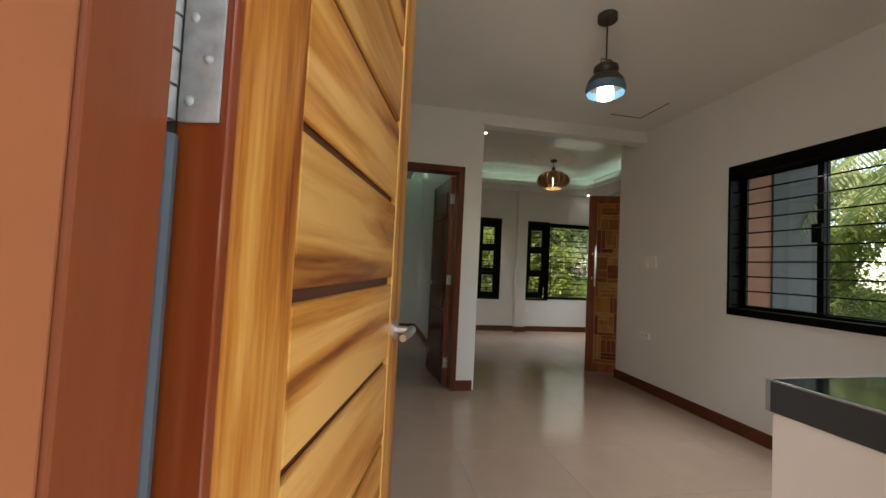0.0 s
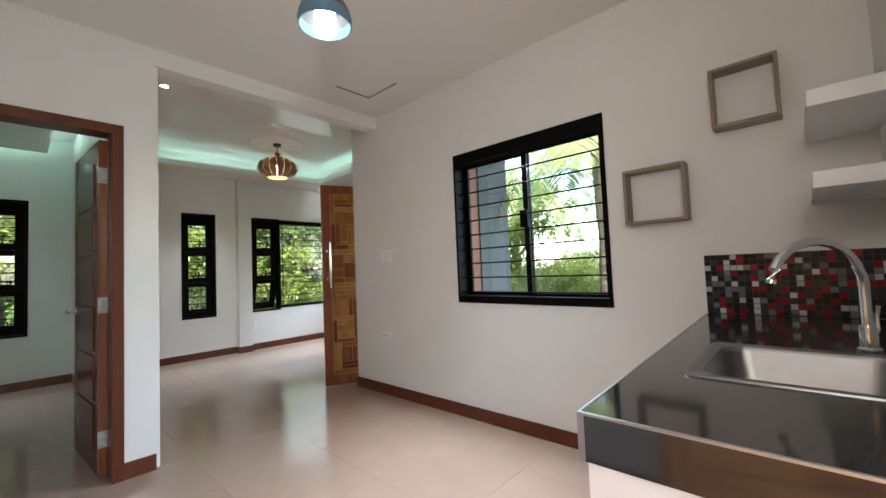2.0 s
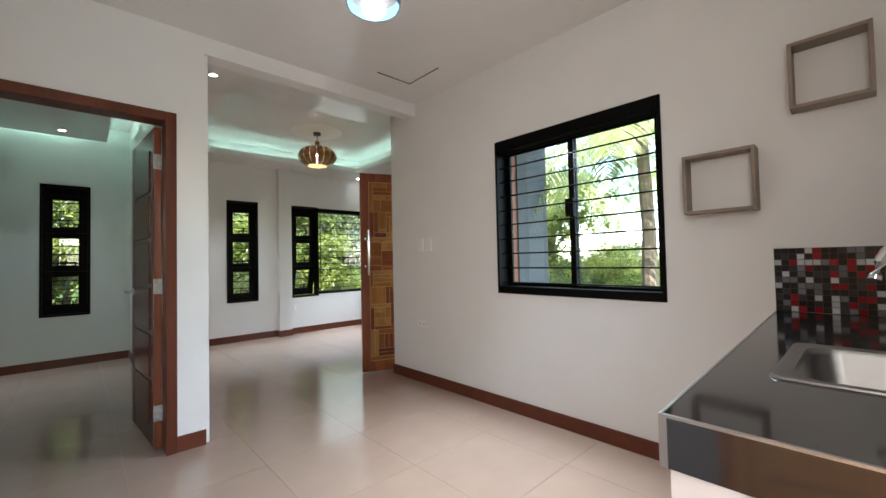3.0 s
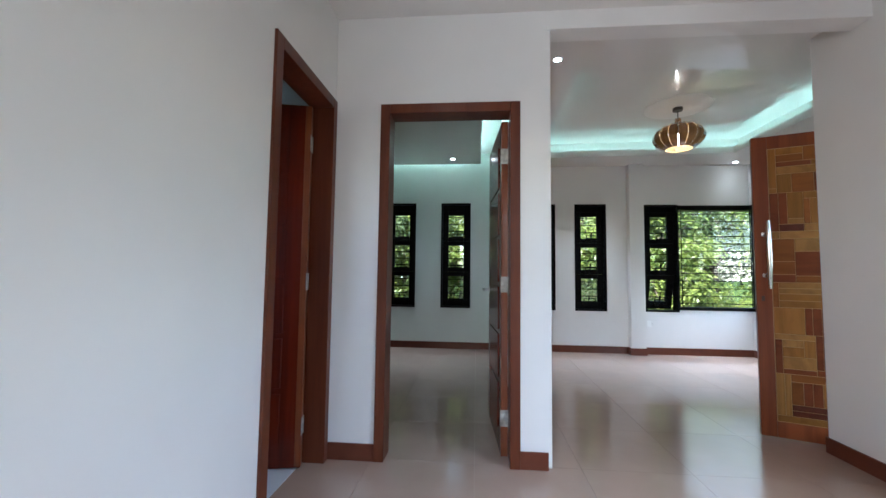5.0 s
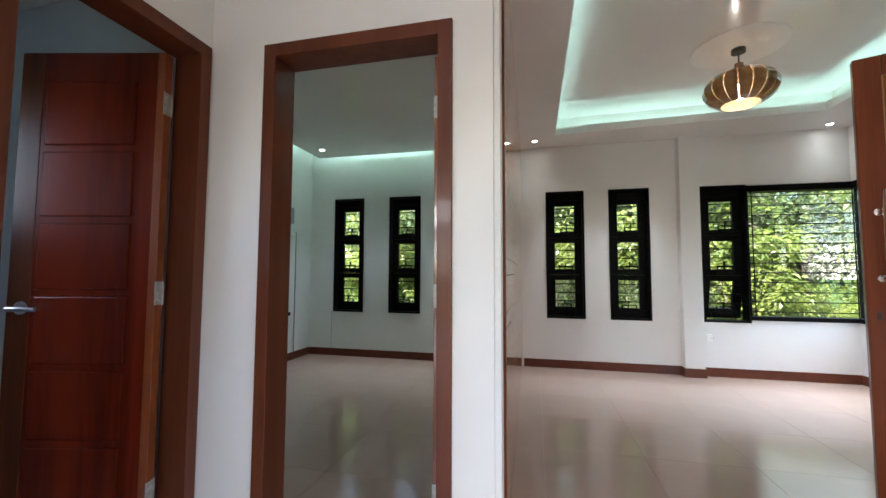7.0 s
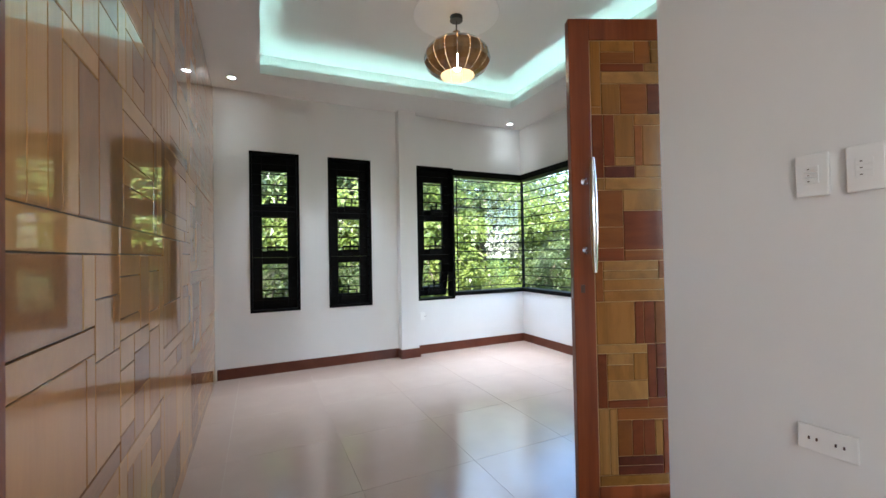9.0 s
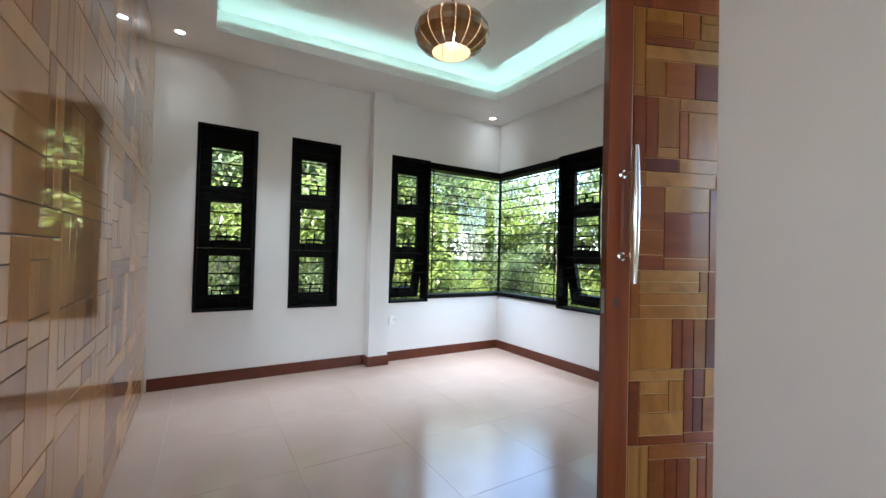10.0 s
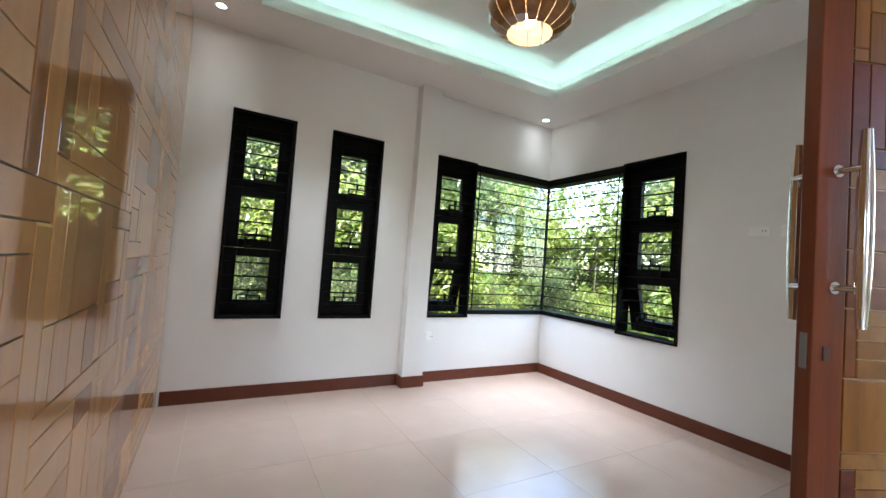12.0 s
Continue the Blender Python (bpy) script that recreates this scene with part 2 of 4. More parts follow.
def slab(axis, p0, p1, u0, u1, z0, z1, holes=()):
    """A wall between the planes p0 and p1 across an axis, with openings (u0, u1, z0, z1) cut right through it."""
    us = sorted({u0, u1, *(h[0] for h in holes), *(h[1] for h in holes)})
    zs = sorted({z0, z1, *(h[2] for h in holes), *(h[3] for h in holes)})
    us, zs = [u for u in us if u0 <= u <= u1], [z for z in zs if z0 <= z <= z1]
    solid = lambda i, k: 0 <= i < len(us) - 1 and 0 <= k < len(zs) - 1 and not any(
        h[0] < (us[i] + us[i + 1]) / 2 < h[1] and h[2] < (zs[k] + zs[k + 1]) / 2 < h[3] for h in holes)
    bm = bmesh.new()
    at = (lambda p, u, z: (u, p, z)) if axis == "y" else (lambda p, u, z: (p, u, z)) if axis == "x" else (lambda p, u, z: (u, z, p))
    quad = lambda *q: bm.faces.new([bm.verts.new(v) for v in q])
    for i in range(len(us) - 1):
        for k in range(len(zs) - 1):
            if not solid(i, k):
                continue
            a, b, c, d = us[i], us[i + 1], zs[k], zs[k + 1]
            for p in (p0, p1):
                quad(at(p, a, c), at(p, b, c), at(p, b, d), at(p, a, d))
            for di, dk, q in ((-1, 0, ((a, c), (a, d))), (1, 0, ((b, c), (b, d))), (0, -1, ((a, c), (b, c))), (0, 1, ((a, d), (b, d)))):
                if not solid(i + di, k + dk):
                    (ua, za), (ub, zb) = q
                    quad(at(p0, ua, za), at(p0, ub, zb), at(p1, ub, zb), at(p1, ua, za))
    bmesh.ops.remove_doubles(bm, verts=bm.verts, dist=1e-5)
    return bm

# ---- shell of the house ----
CZ = 2.78            # ceilings and soffits
TOP = 3.05           # raised tray and slab
XL, XR = -0.27, 2.93         # kitchen
YF, YP = 0.35, 3.77          # entrance wall, partition
YB, XE = 7.40, 4.587         # back wall, living room's east wall
XB = -1.98                   # bedroom's west wall
YBB = 7.415
W = 0.15


def stack_hole(u0, u1):
    return (u0, u1, 0.615, 2.195)


structure("wall_west_kitchen", slab("x", XL - 0.12, XL, YF - W, YP, 0, TOP, [(3.02, 3.73, 0, 2.19)]), WALL, "white painted kitchen wall with a doorway")
structure("wall_partition", slab("y", YP, YP + 0.12, XL, 1.063, 0, TOP, [(0.055, 0.87, 0, 2.17)]), WALL, "white painted partition wall with a bedroom doorway")
structure("beam", boxm(1.063, XR, YP, YP + 0.14, 2.66, TOP), WALL, "white painted beam over the living room opening")
structure("wall_east_kitchen", slab("x", XR, XR + W, YF - W, 4.05, 0, TOP, [(1.50, 2.744, 0.925, 2.146)]), WALL, "white painted kitchen wall with a barred window")
structure("wall_entrance", slab("y", YF - W, YF, XL, XR, 0, TOP, [(-0.23, 0.72, 0, 2.2)]), WALL, "white painted entrance wall")
structure("wall_return", slab("y", 4.02, 4.2, XR + W, XE + W, -0.2, TOP, [(3.08, 3.95, -0.01, 2.2)]), [WALL], "white painted return wall")
structure("wall_bedroom_living", slab("x", 0.935, 1.015, YP + 0.12, YB, 0, TOP), [WALL], "white painted wall between bedroom and living room")
structure("wall_back_living", slab("y", YB, YB + W, 0.95, XE + W, 0, TOP, [stack_hole(1.362, 1.811), stack_hole(2.11, 2.557), (3.117, 3.578, 0.62, 2.187), (3.578, XE + W + 0.01, 0.645, 2.18)]), WALL, "white painted wall with black barred windows")
structure("wall_east_living", slab("x", XE, XE + W, 4.2, YB, 0, TOP, [(5.864, 6.42, 0.62, 2.187), (6.42, YB + 0.01, 0.645, 2.18)]), WALL, "white painted wall with a corner window")
structure("wall_back_bedroom", slab("y", YBB, YBB + W, XB - W, 0.95, 0, TOP, [(-1.593, -1.147, 0.622, 2.22), (-0.756, -0.315, 0.622, 2.22), (0.095, 0.538, 0.622, 2.22)]), BEDWALL, "pale painted bedroom wall with three barred windows")
structure("wall_west_bedroom", slab("x", XB - W, XB, YP, YBB, 0, TOP), BEDWALL, "pale painted bedroom wall")
structure("wall_south_bedroom", slab("y", YP + 0.001, YP + 0.12, XB, XL, 0, TOP), BEDWALL, "pale painted bedroom wall")
structure("wall_bathroom", slab("y", 1.9, 2.0, -1.8, XL - 0.12, 0, TOP), BATHWALL, "grey bathroom wall")
structure("wall_bathroom_west", slab("x", -1.8, -1.7, 2.0, YP, 0, TOP, [(2.5, 3.0, 1.5, 2.1)]), BATHWALL, "grey bathroom wall with a small window opening")
structure("wall_bathroom_north", slab("y", YP - 0.02, YP, -1.7, XL - 0.12, 0, TOP), BATHWALL, "grey bathroom wall")
structure("pilaster", boxm(2.863, 3.067, 7.29, YB, 0, CZ), WALL, "white painted pilaster on the back wall")
structure("outer_wall_orange", slab("y", 3.90, 4.02, XR + W, 4.77, -0.2, TOP, [(3.08, 3.95, -0.01, 2.2)]), SHADED_ORANGE, "orange painted outer wall of the house")
structure("outer_wall_grey", slab("y", 3.88, 4.02, 4.77, 5.47, -0.2, TOP + 0.3), SHADED_GREY, "grey plastered outer wall end")
structure("wall_exterior", slab("y", YF - W - 0.012, YF - W, XL - 2.0, XR + W, -0.2, TOP, [(-0.23, 0.72, 0, 2.2)]), ORANGE, "orange painted outer wall at the entrance")

structure("wall_nib", boxm(XR, XR + 0.024, 4.05, 4.2, 0, 2.3), WALL, "white painted wall end beside the pivot door")
structure("wall_nib_upper", boxm(XR, XR + W, 4.05, 4.2, 2.3, TOP), WALL, "white painted wall end over the pivot door")

# ceilings
structure("ceiling_kitchen", boxm(XL, XR, YF, YP, CZ, CZ + 0.05), CEIL, "glossy white painted kitchen ceiling")
TX0, TX1, TY0, TY1 = 1.46, 4.03, 4.56, 6.84
SKEW = -0.055


def far_edge(vertices, reach):
    """The tray's far side runs a little out of square with the room."""
    for v in vertices:
        if abs(v.co.y - TY1) < reach:
            v.co.y += 0.022 + SKEW * (v.co.x - 2.745)


SOFFIT = structure("ceiling_living_soffit", slab("z", CZ, CZ + 0.03, 1.02, XE, YP + 0.14, YB, [(TX0, TX1, TY0, TY1)]), CEIL, "glossy white lowered ceiling border")
far_edge(SOFFIT.data.vertices, 0.01)
structure("ceiling_living_tray", boxm(1.02, XE, YP + 0.14, YB, TOP - 0.04, TOP), CEIL, "raised glossy white tray ceiling")
structure("ceiling_bedroom_panel", boxm(XB + 0.24, 0.69, YP + 0.32, YBB - 0.22, CZ, CZ + 0.04), CEIL, "lowered bedroom ceiling panel with lit edges")
structure("ceiling_bedroom", boxm(XB, 0.935, YP + 0.12, YBB, TOP - 0.04, TOP), CEIL, "white bedroom ceiling")
structure("ceiling_bathroom", boxm(-1.7, XL - 0.12, 2.0, YP - 0.02, 2.6, 2.66), CEIL, "white bathroom ceiling")
structure("roof_slab", boxm(XB - 0.9, XE + 0.8, -0.9, YB + 0.6, TOP + 0.005, TOP + 0.12), GREY, "grey roof slab with eaves")

# hatch lines in the kitchen ceiling
bm = boxm(2.256, 2.597, 3.425, 3.433, CZ - 0.0045, CZ + 0.002)
box(bm, 2.589, 2.597, 3.047, 3.425, CZ - 0.0045, CZ + 0.002)
structure("trim_ceiling_hatch", bm, GROOVE, "dark gap of a ceiling hatch")

# floors
FLOOR = structure("floor", boxm(XB, XE, YF - W - 0.02, YBB, -0.15, -0.0022), GROUT, "polished beige floor tiles with fine joints")
structure("floor_bathroom", boxm(-1.7, XL - 0.12, 2.0, YP - 0.02, -0.006, 0.004), BATHWALL, "grey bathroom floor")
structure("porch_floor", boxm(-1.5, 3.0, -3.0, YF - W - 0.02, -0.15, -0.01), GREY, "grey concrete porch floor")
structure("ground", boxm(-150, 150, -150, 150, -0.6, -0.35), SOIL, "grass and soil around the house")

# skirting
SK, ST = 0.10, 0.012
bm = bmesh.new()
for a in ((XL, XL + ST, 0.36, 2.99, 0, SK), (XL, 0.027, YP - ST, YP, 0, SK), (0.90, 1.063, YP - ST, YP, 0, SK), (XR - ST, XR, 0.97, 4.2 + ST, 0, SK)):
    box(bm, *a, 0.002)
structure("baseboard_kitchen", bm, BASE, "brown skirting tiles")
bm = bmesh.new()
for a in ((1.07, 2.863 - ST, YB - ST, YB, 0, SK), (2.863 - ST, 3.067 + ST, 7.29 - ST, 7.29, 0, SK), (2.863 - ST, 2.863, 7.29, YB, 0, SK), (3.067, 3.067 + ST, 7.29, YB, 0, SK),
          (3.067 + ST, XE - ST, YB - ST, YB, 0, SK), (XE - ST, XE, 4.2, YB, 0, SK), (XR, XE - ST, 4.2, 4.2 + ST, 0, SK)):
    box(bm, *a, 0.002)
structure("baseboard_living", bm, BASE, "brown skirting tiles")
bm = bmesh.new()
for a in ((XB, 0.935, YBB - ST, YBB, 0, SK), (XB, XB + ST, YP + 0.12, YBB, 0, SK), (0.935 - ST, 0.935, YP + 0.12, YBB, 0, SK)):
    box(bm, *a, 0.002)
structure("baseboard_bedroom", bm, BASE, "dark brown skirting tiles")


# ---- windows ----
def awning_stack(name, m, w, z0, z1, label, ajar=(0, 0, 0)):
    """Black window with three awning sashes above one another behind iron bars; x along the wall, y outwards, the room's wall face at y = 0."""
    e = tagged(new(name), label, kind="structure")
    e.matrix_world = m
    bm = bmesh.new()
    f = 0.016
    for a in ((-0.006, f, z0 - 0.006, z1 + 0.006), (w - f, w + 0.006, z0 - 0.006, z1 + 0.006)):
        box(bm, a[0], a[1], -0.012, 0.145, a[2], a[3], 0.002)
    for a in ((z0 - 0.006, z0 + f), (z1 - f, z1 + 0.006)):
        box(bm, f, w - f, -0.012, 0.145, a[0], a[1], 0.002)
    part("window_frame", bm, BLACK, e)
    h = (z1 - z0)
    side = 0.105 * w / 0.447
    lows = [z0 + h * k for k in (0.083, 0.381, 0.680)]
    gh = h * 0.213
    edges = [z0 + f, (lows[0] + gh + lows[1]) / 2, (lows[1] + gh + lows[2]) / 2, z1 - f]
    for k in range(3):
        a, b = edges[k] + 0.0004, edges[k + 1] - 0.0004
        bm = bmesh.new()
        box(bm, f, side, 0.075, 0.125, a, b, 0.004)
        box(bm, w - side, w - f, 0.075, 0.125, a, b, 0.004)
        box(bm, side, w - side, 0.075, 0.125, a, lows[k], 0.004)
        box(bm, side, w - side, 0.075, 0.125, lows[k] + gh, b, 0.004)
        s = part("sash", bm, BLACK, e)
        if ajar[k]:
            turn = Matrix.Translation((0, 0.1, b)) @ pose(0, 0, 0, ajar[k]) @ Matrix.Translation((0, -0.1, -b))
            s.matrix_local = turn
            reach = (b - a) * math.sin(radians(ajar[k]))
            for u in (side - 0.012, w - side + 0.012):
                part("stay_arm", tube(bmesh.new(), [(u, 0.07, a + 0.03), (u, 0.1 + reach * 0.85, a + (b - a) * 0.45)], 0.006, 6), GRILLE, e)
        p = part("pane", boxm(side - 0.004, w - side + 0.004, 0.098, 0.102, lows[k] - 0.004, lows[k] + gh + 0.004), PANE, s)
        p.visible_shadow = False
        # catch plate and stay under each sash
        c = w * (0.46 + 0.05 * k)
        zb = lows[k] - 0.055
        bm = bmesh.new()
        for u in (c - 0.075, c - 0.008, c + 0.085):
            box(bm, u - 0.006, u + 0.006, 0.02, 0.035, zb, zb + 0.10, 0.001)
        for z in (zb, zb + 0.095):
            box(bm, c - 0.081, c + 0.091, 0.021, 0.034, z - 0.005, z + 0.006, 0.001)
        box(bm, c - 0.004, c + 0.006, 0.02, 0.06, zb + 0.1, zb + 0.15, 0.001)
        box(bm, c - 0.07, c + 0.08, 0.024, 0.03, zb, zb + 0.06)
        part("window_catch", bm, GRILLE, e)
    n = 15
    proto = None
    for k in range(1, n):
        z = z0 + h * k / n
        if proto is None:
            proto = part("grille_bar", boxm(f, w - f, 0.014, 0.022, -0.006, 0.006), GRILLE, e)
            bar = proto
        else:
            bar = new("grille_bar", proto.data)
            bar.parent = e
        bar.location = (0, 0, z)
    return e


lab = "black framed narrow window with three awning sashes and iron bars"
awning_stack("window_1", pose(1.362, YB, 0), 0.449, 0.615, 2.195, lab)
awning_stack("window_2", pose(2.110, YB, 0), 0.447, 0.615, 2.195, lab)
awning_stack("window_3", pose(3.117, YB, 0), 0.461, 0.62, 2.187, lab + " beside the corner glass, the lowest sash ajar", (14, 0, 0))
awning_stack("window_4", pose(XE, 6.42, 0, 0, 0, -90), 0.556, 0.62, 2.187, lab + " beside the corner glass, the lowest sash ajar", (14, 0, 0))
for k, x in enumerate((-1.593, -0.756, 0.095)):
    awning_stack("window_%d" % (5 + k), pose(x, YBB, 0), 0.443, 0.622, 2.22, lab)


def corner_window():
    """Two fixed panes that meet at the room's corner, behind long iron bars."""
    e = tagged(new("window_8"), "large fixed corner window with black frame and thin iron bars", kind="structure")
    z0, z1, x0, y1 = 0.645, 2.18, 3.578, 6.42
    g = 0.09
    bm = bmesh.new()
    box(bm, x0, XE + g + 0.03, YB - 0.01, YB + 0.14, z0, z0 + 0.045, 0.002)
    box(bm, x0, XE + g + 0.03, YB - 0.01, YB + 0.14, z1 - 0.07, z1, 0.002)
    box(bm, x0, x0 + 0.03, YB + 0.02, YB + 0.14, z0 + 0.045, z1 - 0.07, 0.002)
    part("window_frame", bm, BLACK, e)
    bm = bmesh.new()
    box(bm, XE - 0.01, XE + 0.14, y1, YB - 0.012, z0, z0 + 0.045, 0.002)
    box(bm, XE - 0.01, XE + 0.14, y1, YB - 0.012, z1 - 0.07, z1, 0.002)
    box(bm, XE + 0.02, XE + 0.14, y1, y1 + 0.03, z0 + 0.045, z1 - 0.07, 0.002)
    part("window_frame", bm, BLACK, e)
    part("window_post", boxm(XE + g - 0.008, XE + g + 0.014, YB + g - 0.008, YB + g + 0.014, z0 + 0.045, z1 - 0.07), BLACK, e)
    p = part("pane", boxm(x0 + 0.03, XE + g, YB + g, YB + g + 0.005, z0 + 0.04, z1 - 0.065), PANE, e)
    p.visible_shadow = False
    p = part("pane", boxm(XE + g, XE + g + 0.005, y1 + 0.03, YB + g, z0 + 0.04, z1 - 0.065), PANE, e)
    p.visible_shadow = False
    n = 13
    zz = [z0 + 0.045 + (z1 - z0 - 0.115) * (k + 0.5) / n for k in range(n)]
    for z in zz:
        part("grille_bar", tube(bmesh.new(), [(x0, YB + 0.02, z), (XE + 0.02, YB + 0.02, z)], 0.0062, 6), GRILLE, e)
        part("grille_bar", tube(bmesh.new(), [(XE + 0.02, YB + 0.02, z), (XE + 0.02, y1, z)], 0.0062, 6), GRILLE, e)
    for x, y in ((x0 + 0.06, YB + 0.011), (XE + 0.011, YB + 0.011), (XE + 0.011, y1 + 0.06)):
        part("grille_upright", tube(bmesh.new(), [(x, y, z0 + 0.02), (x, y, z1 - 0.02)], 0.006, 6), GRILLE, e)


corner_window()


def kitchen_window():
    e = tagged(new("window_9"), "black framed sliding kitchen window with iron bars", kind="structure")
    y0, y1, z0, z1 = 1.50, 2.744, 0.925, 2.146
    f = 0.055
    bm = bmesh.new()
    for a in ((y0, y0 + 0.02, z0, z1), (y1 - 0.02, y1, z0, z1)):
        box(bm, XR - 0.012, XR + 0.14, a[0], a[1], a[2], a[3], 0.002)
    box(bm, XR - 0.012, XR + 0.14, y0 + 0.02, y1 - 0.02, z0, z0 + f, 0.002)
    box(bm, XR - 0.012, XR + 0.14, y0 + 0.02, y1 - 0.02, z1 - 0.085, z1, 0.002)
    part("window_frame", bm, BLACK, e)
    mid = (y0 + y1) / 2
    for a, b, dx in ((y0 + 0.02, mid + 0.022, 0.075), (mid - 0.022, y1 - 0.02, 0.105)):
        bm = bmesh.new()
        s = 0.042
        c, d = z0 + f, z1 - 0.085
        box(bm, XR + dx, XR + dx + 0.026, a, a + s, c, d, 0.003)
        box(bm, XR + dx, XR + dx + 0.026, b - s, b, c, d, 0.003)
        box(bm, XR + dx, XR + dx + 0.026, a + s, b - s, c, c + 0.02, 0.003)
        box(bm, XR + dx, XR + dx + 0.026, a + s, b - s, d - 0.02, d, 0.003)
        sash = part("sash", bm, BLACK, e)
        p = part("pane", boxm(XR + dx + 0.011, XR + dx + 0.015, a + s, b - s, c + 0.02, d - 0.02), PANE, sash)
        p.visible_shadow = False
    part("window_lock", boxm(XR + 0.055, XR + 0.076, mid - 0.02, mid + 0.045, 1.49, 1.62, 0.006), BLACK, e)
    for k in range(10):
        z = z0 + f + 0.03 + (z1 - z0 - f - 0.13) * k / 9.0
        part("grille_bar", tube(bmesh.new(), [(XR + 0.03, y0 + 0.02, z), (XR + 0.03, y1 - 0.02, z)], 0.006, 6), GRILLE, e)


kitchen_window()


# ---- doors and frames ----
def door_frame(name, axis, face, back, a, b, a_in, b_in, top, top_in, label, FRAME=FRAME):
    """Timber lining and casing round a doorway; axis is the one that the wall stands across."""
    e = tagged(new(name), label, kind="structure")
    lo, hi = min(face, back), max(face, back)
    put = (lambda u0, u1, z0, z1, p0, p1: boxm(u0, u1, p0, p1, z0, z1, 0.003)) if axis == "y" else (lambda u0, u1, z0, z1, p0, p1: boxm(p0, p1, u0, u1, z0, z1, 0.003))
    part("jamb", put(a, a_in, 0, top, lo, hi), FRAME, e)
    part("jamb", put(b_in, b, 0, top, lo, hi), FRAME, e)
    part("head", put(a_in, b_in, top_in, top, lo, hi), FRAME, e)
    return e


door_frame("door_1", "x", XL + 0.014, XL - 0.135, 2.992, 3.757, 3.055, 3.70, 2.222, 2.16, "brown timber frame of the bathroom doorway")
door_frame("door_2", "y", YP - 0.016, YP + 0.135, 0.027, 0.90, 0.087, 0.84, 2.20, 2.14, "brown timber frame of the bedroom doorway")
door_frame("door_3", "y", 0.2155, 0.305, -0.235, 0.72, -0.152, 0.645, 2.2, 2.12, "orange brown timber frame of the front doorway", ENTRY)
E3 = bpy.data.objects["door_3"]
# added strip, coloured like the shaded wall that shows through the hinge gap
part("seal", tube(bmesh.new(), [(-0.159, 0.3165, 0.01), (-0.159, 0.3165, 1.296)], 0.0085, 10), material("blue_grey_gap_shade", (0.07, 0.085, 0.10), 0.5, vary=0.1, scale=8), E3, "added blue grey strip for the shaded wall behind the hinge gap", smooth=True)
structure("trim_entrance", boxm(-0.30, -0.1525, 0.05, 0.215, -0.1, 2.3, 0.006), ORANGE, "orange painted casing of the entrance")


def hinge(parent, u, v, z, along, size=0.1):
    """Steel butt hinge: two leaves with screws, and a knuckle."""
    bm = bmesh.new()
    if along == "x":
        box(bm, u, u + 0.045, v - 0.002, v + 0.001, z, z + size, 0.0005)
    else:
        box(bm, u - 0.002, u + 0.001, v, v + 0.045, z, z + size, 0.0005)
    tube(bm, [(u, v, z), (u, v, z + size)], 0.006, 10)
    for k in range(3):
        zz = z + size * (0.2 + 0.3 * k)
        bmesh.ops.create_uvsphere(bm, u_segments=8, v_segments=5, radius=0.0055,
                                  matrix=Matrix.Translation((u + 0.026, v - 0.0015, zz) if along == "x" else (u - 0.0015, v + 0.026, zz)))
    part("hinge", bm, HINGE, parent, "galvanised steel hinge", smooth=True)


def lever(parent, u, v, z, sv, su, label="satin steel lever handle"):
    """Round rose and a lever; sv: which side it stands out to, su: which way it points."""
    bm = bmesh.new()
    tube(bm, [(u, v, z), (u, v + sv * 0.009, z)], 0.028, 24)
    tube(bm, [(u, v + sv * 0.008, z), (u, v + sv * 0.05, z)], 0.0095, 14)
    tube(bm, [(u + su * -0.008, v + sv * 0.05, z), (u + su * 0.045, v + sv * 0.052, z), (u + su * 0.105, v + sv * 0.045, z - 0.004)], [0.011, 0.0105, 0.0085], 14)
    part("lever_handle", bm, SATIN, parent, label, smooth=True)


STILED = wood("dark_brown_stile_wood", (0.055, 0.012, 0.004), (0.12, 0.03, 0.009), "z", 0.3, 0.15, spec=0.2)


def panel_door(m, w, h, label, rows=6):
    """Varnished panel door; x from the hinges, y through it."""
    e = thing("panel_door", m, label, "door")
    t = 0.04
    leaf = part("leaf", boxm(0, w, 0, t, 0, h, 0.003), RED, e)
    part("edge_strip", boxm(-0.002, 0.034, -0.0012, t + 0.0012, 0.002, h - 0.002, 0.002), EDGE, e, "orange sapwood edge")
    a, b = 0.12, w - 0.12
    step = (h - 0.24) / rows
    for side in (0, 1):
        y0, y1 = (-0.007, 0.002) if side == 0 else (t - 0.002, t + 0.007)
        for k in range(rows):
            z0 = 0.12 + k * step
            part("panel", boxm(a, b, y0, y1, z0 + 0.015, z0 + step - 0.015, 0.006), RED, leaf)
    part("stile", boxm(w - 0.1, w + 0.0005, -0.0015, t + 0.0015, 0.003, h - 0.003, 0.002), STILED, e, "brown outer stile")
    for z in (0.18, h / 2 - 0.05, h - 0.28):
        hinge(e, -0.001, 0.0, z, "y")
    lever(e, w - 0.065, 0, 1.0, -1, -1)
    lever(e, w - 0.065, t, 1.0, 1, -1)
    return e


ang = math.degrees(math.atan2(3.49 - 3.63, -1.0 + 0.37))
panel_door(pose(-0.375, 3.66, 0.01, 0, 0, ang), 0.64, 2.13, "dark red varnished panel door standing open into the bathroom")
panel_door(pose(0.835, 3.895, 0.01, 0, 0, 94), 0.745, 2.115, "dark red varnished panel door standing open into the bedroom")


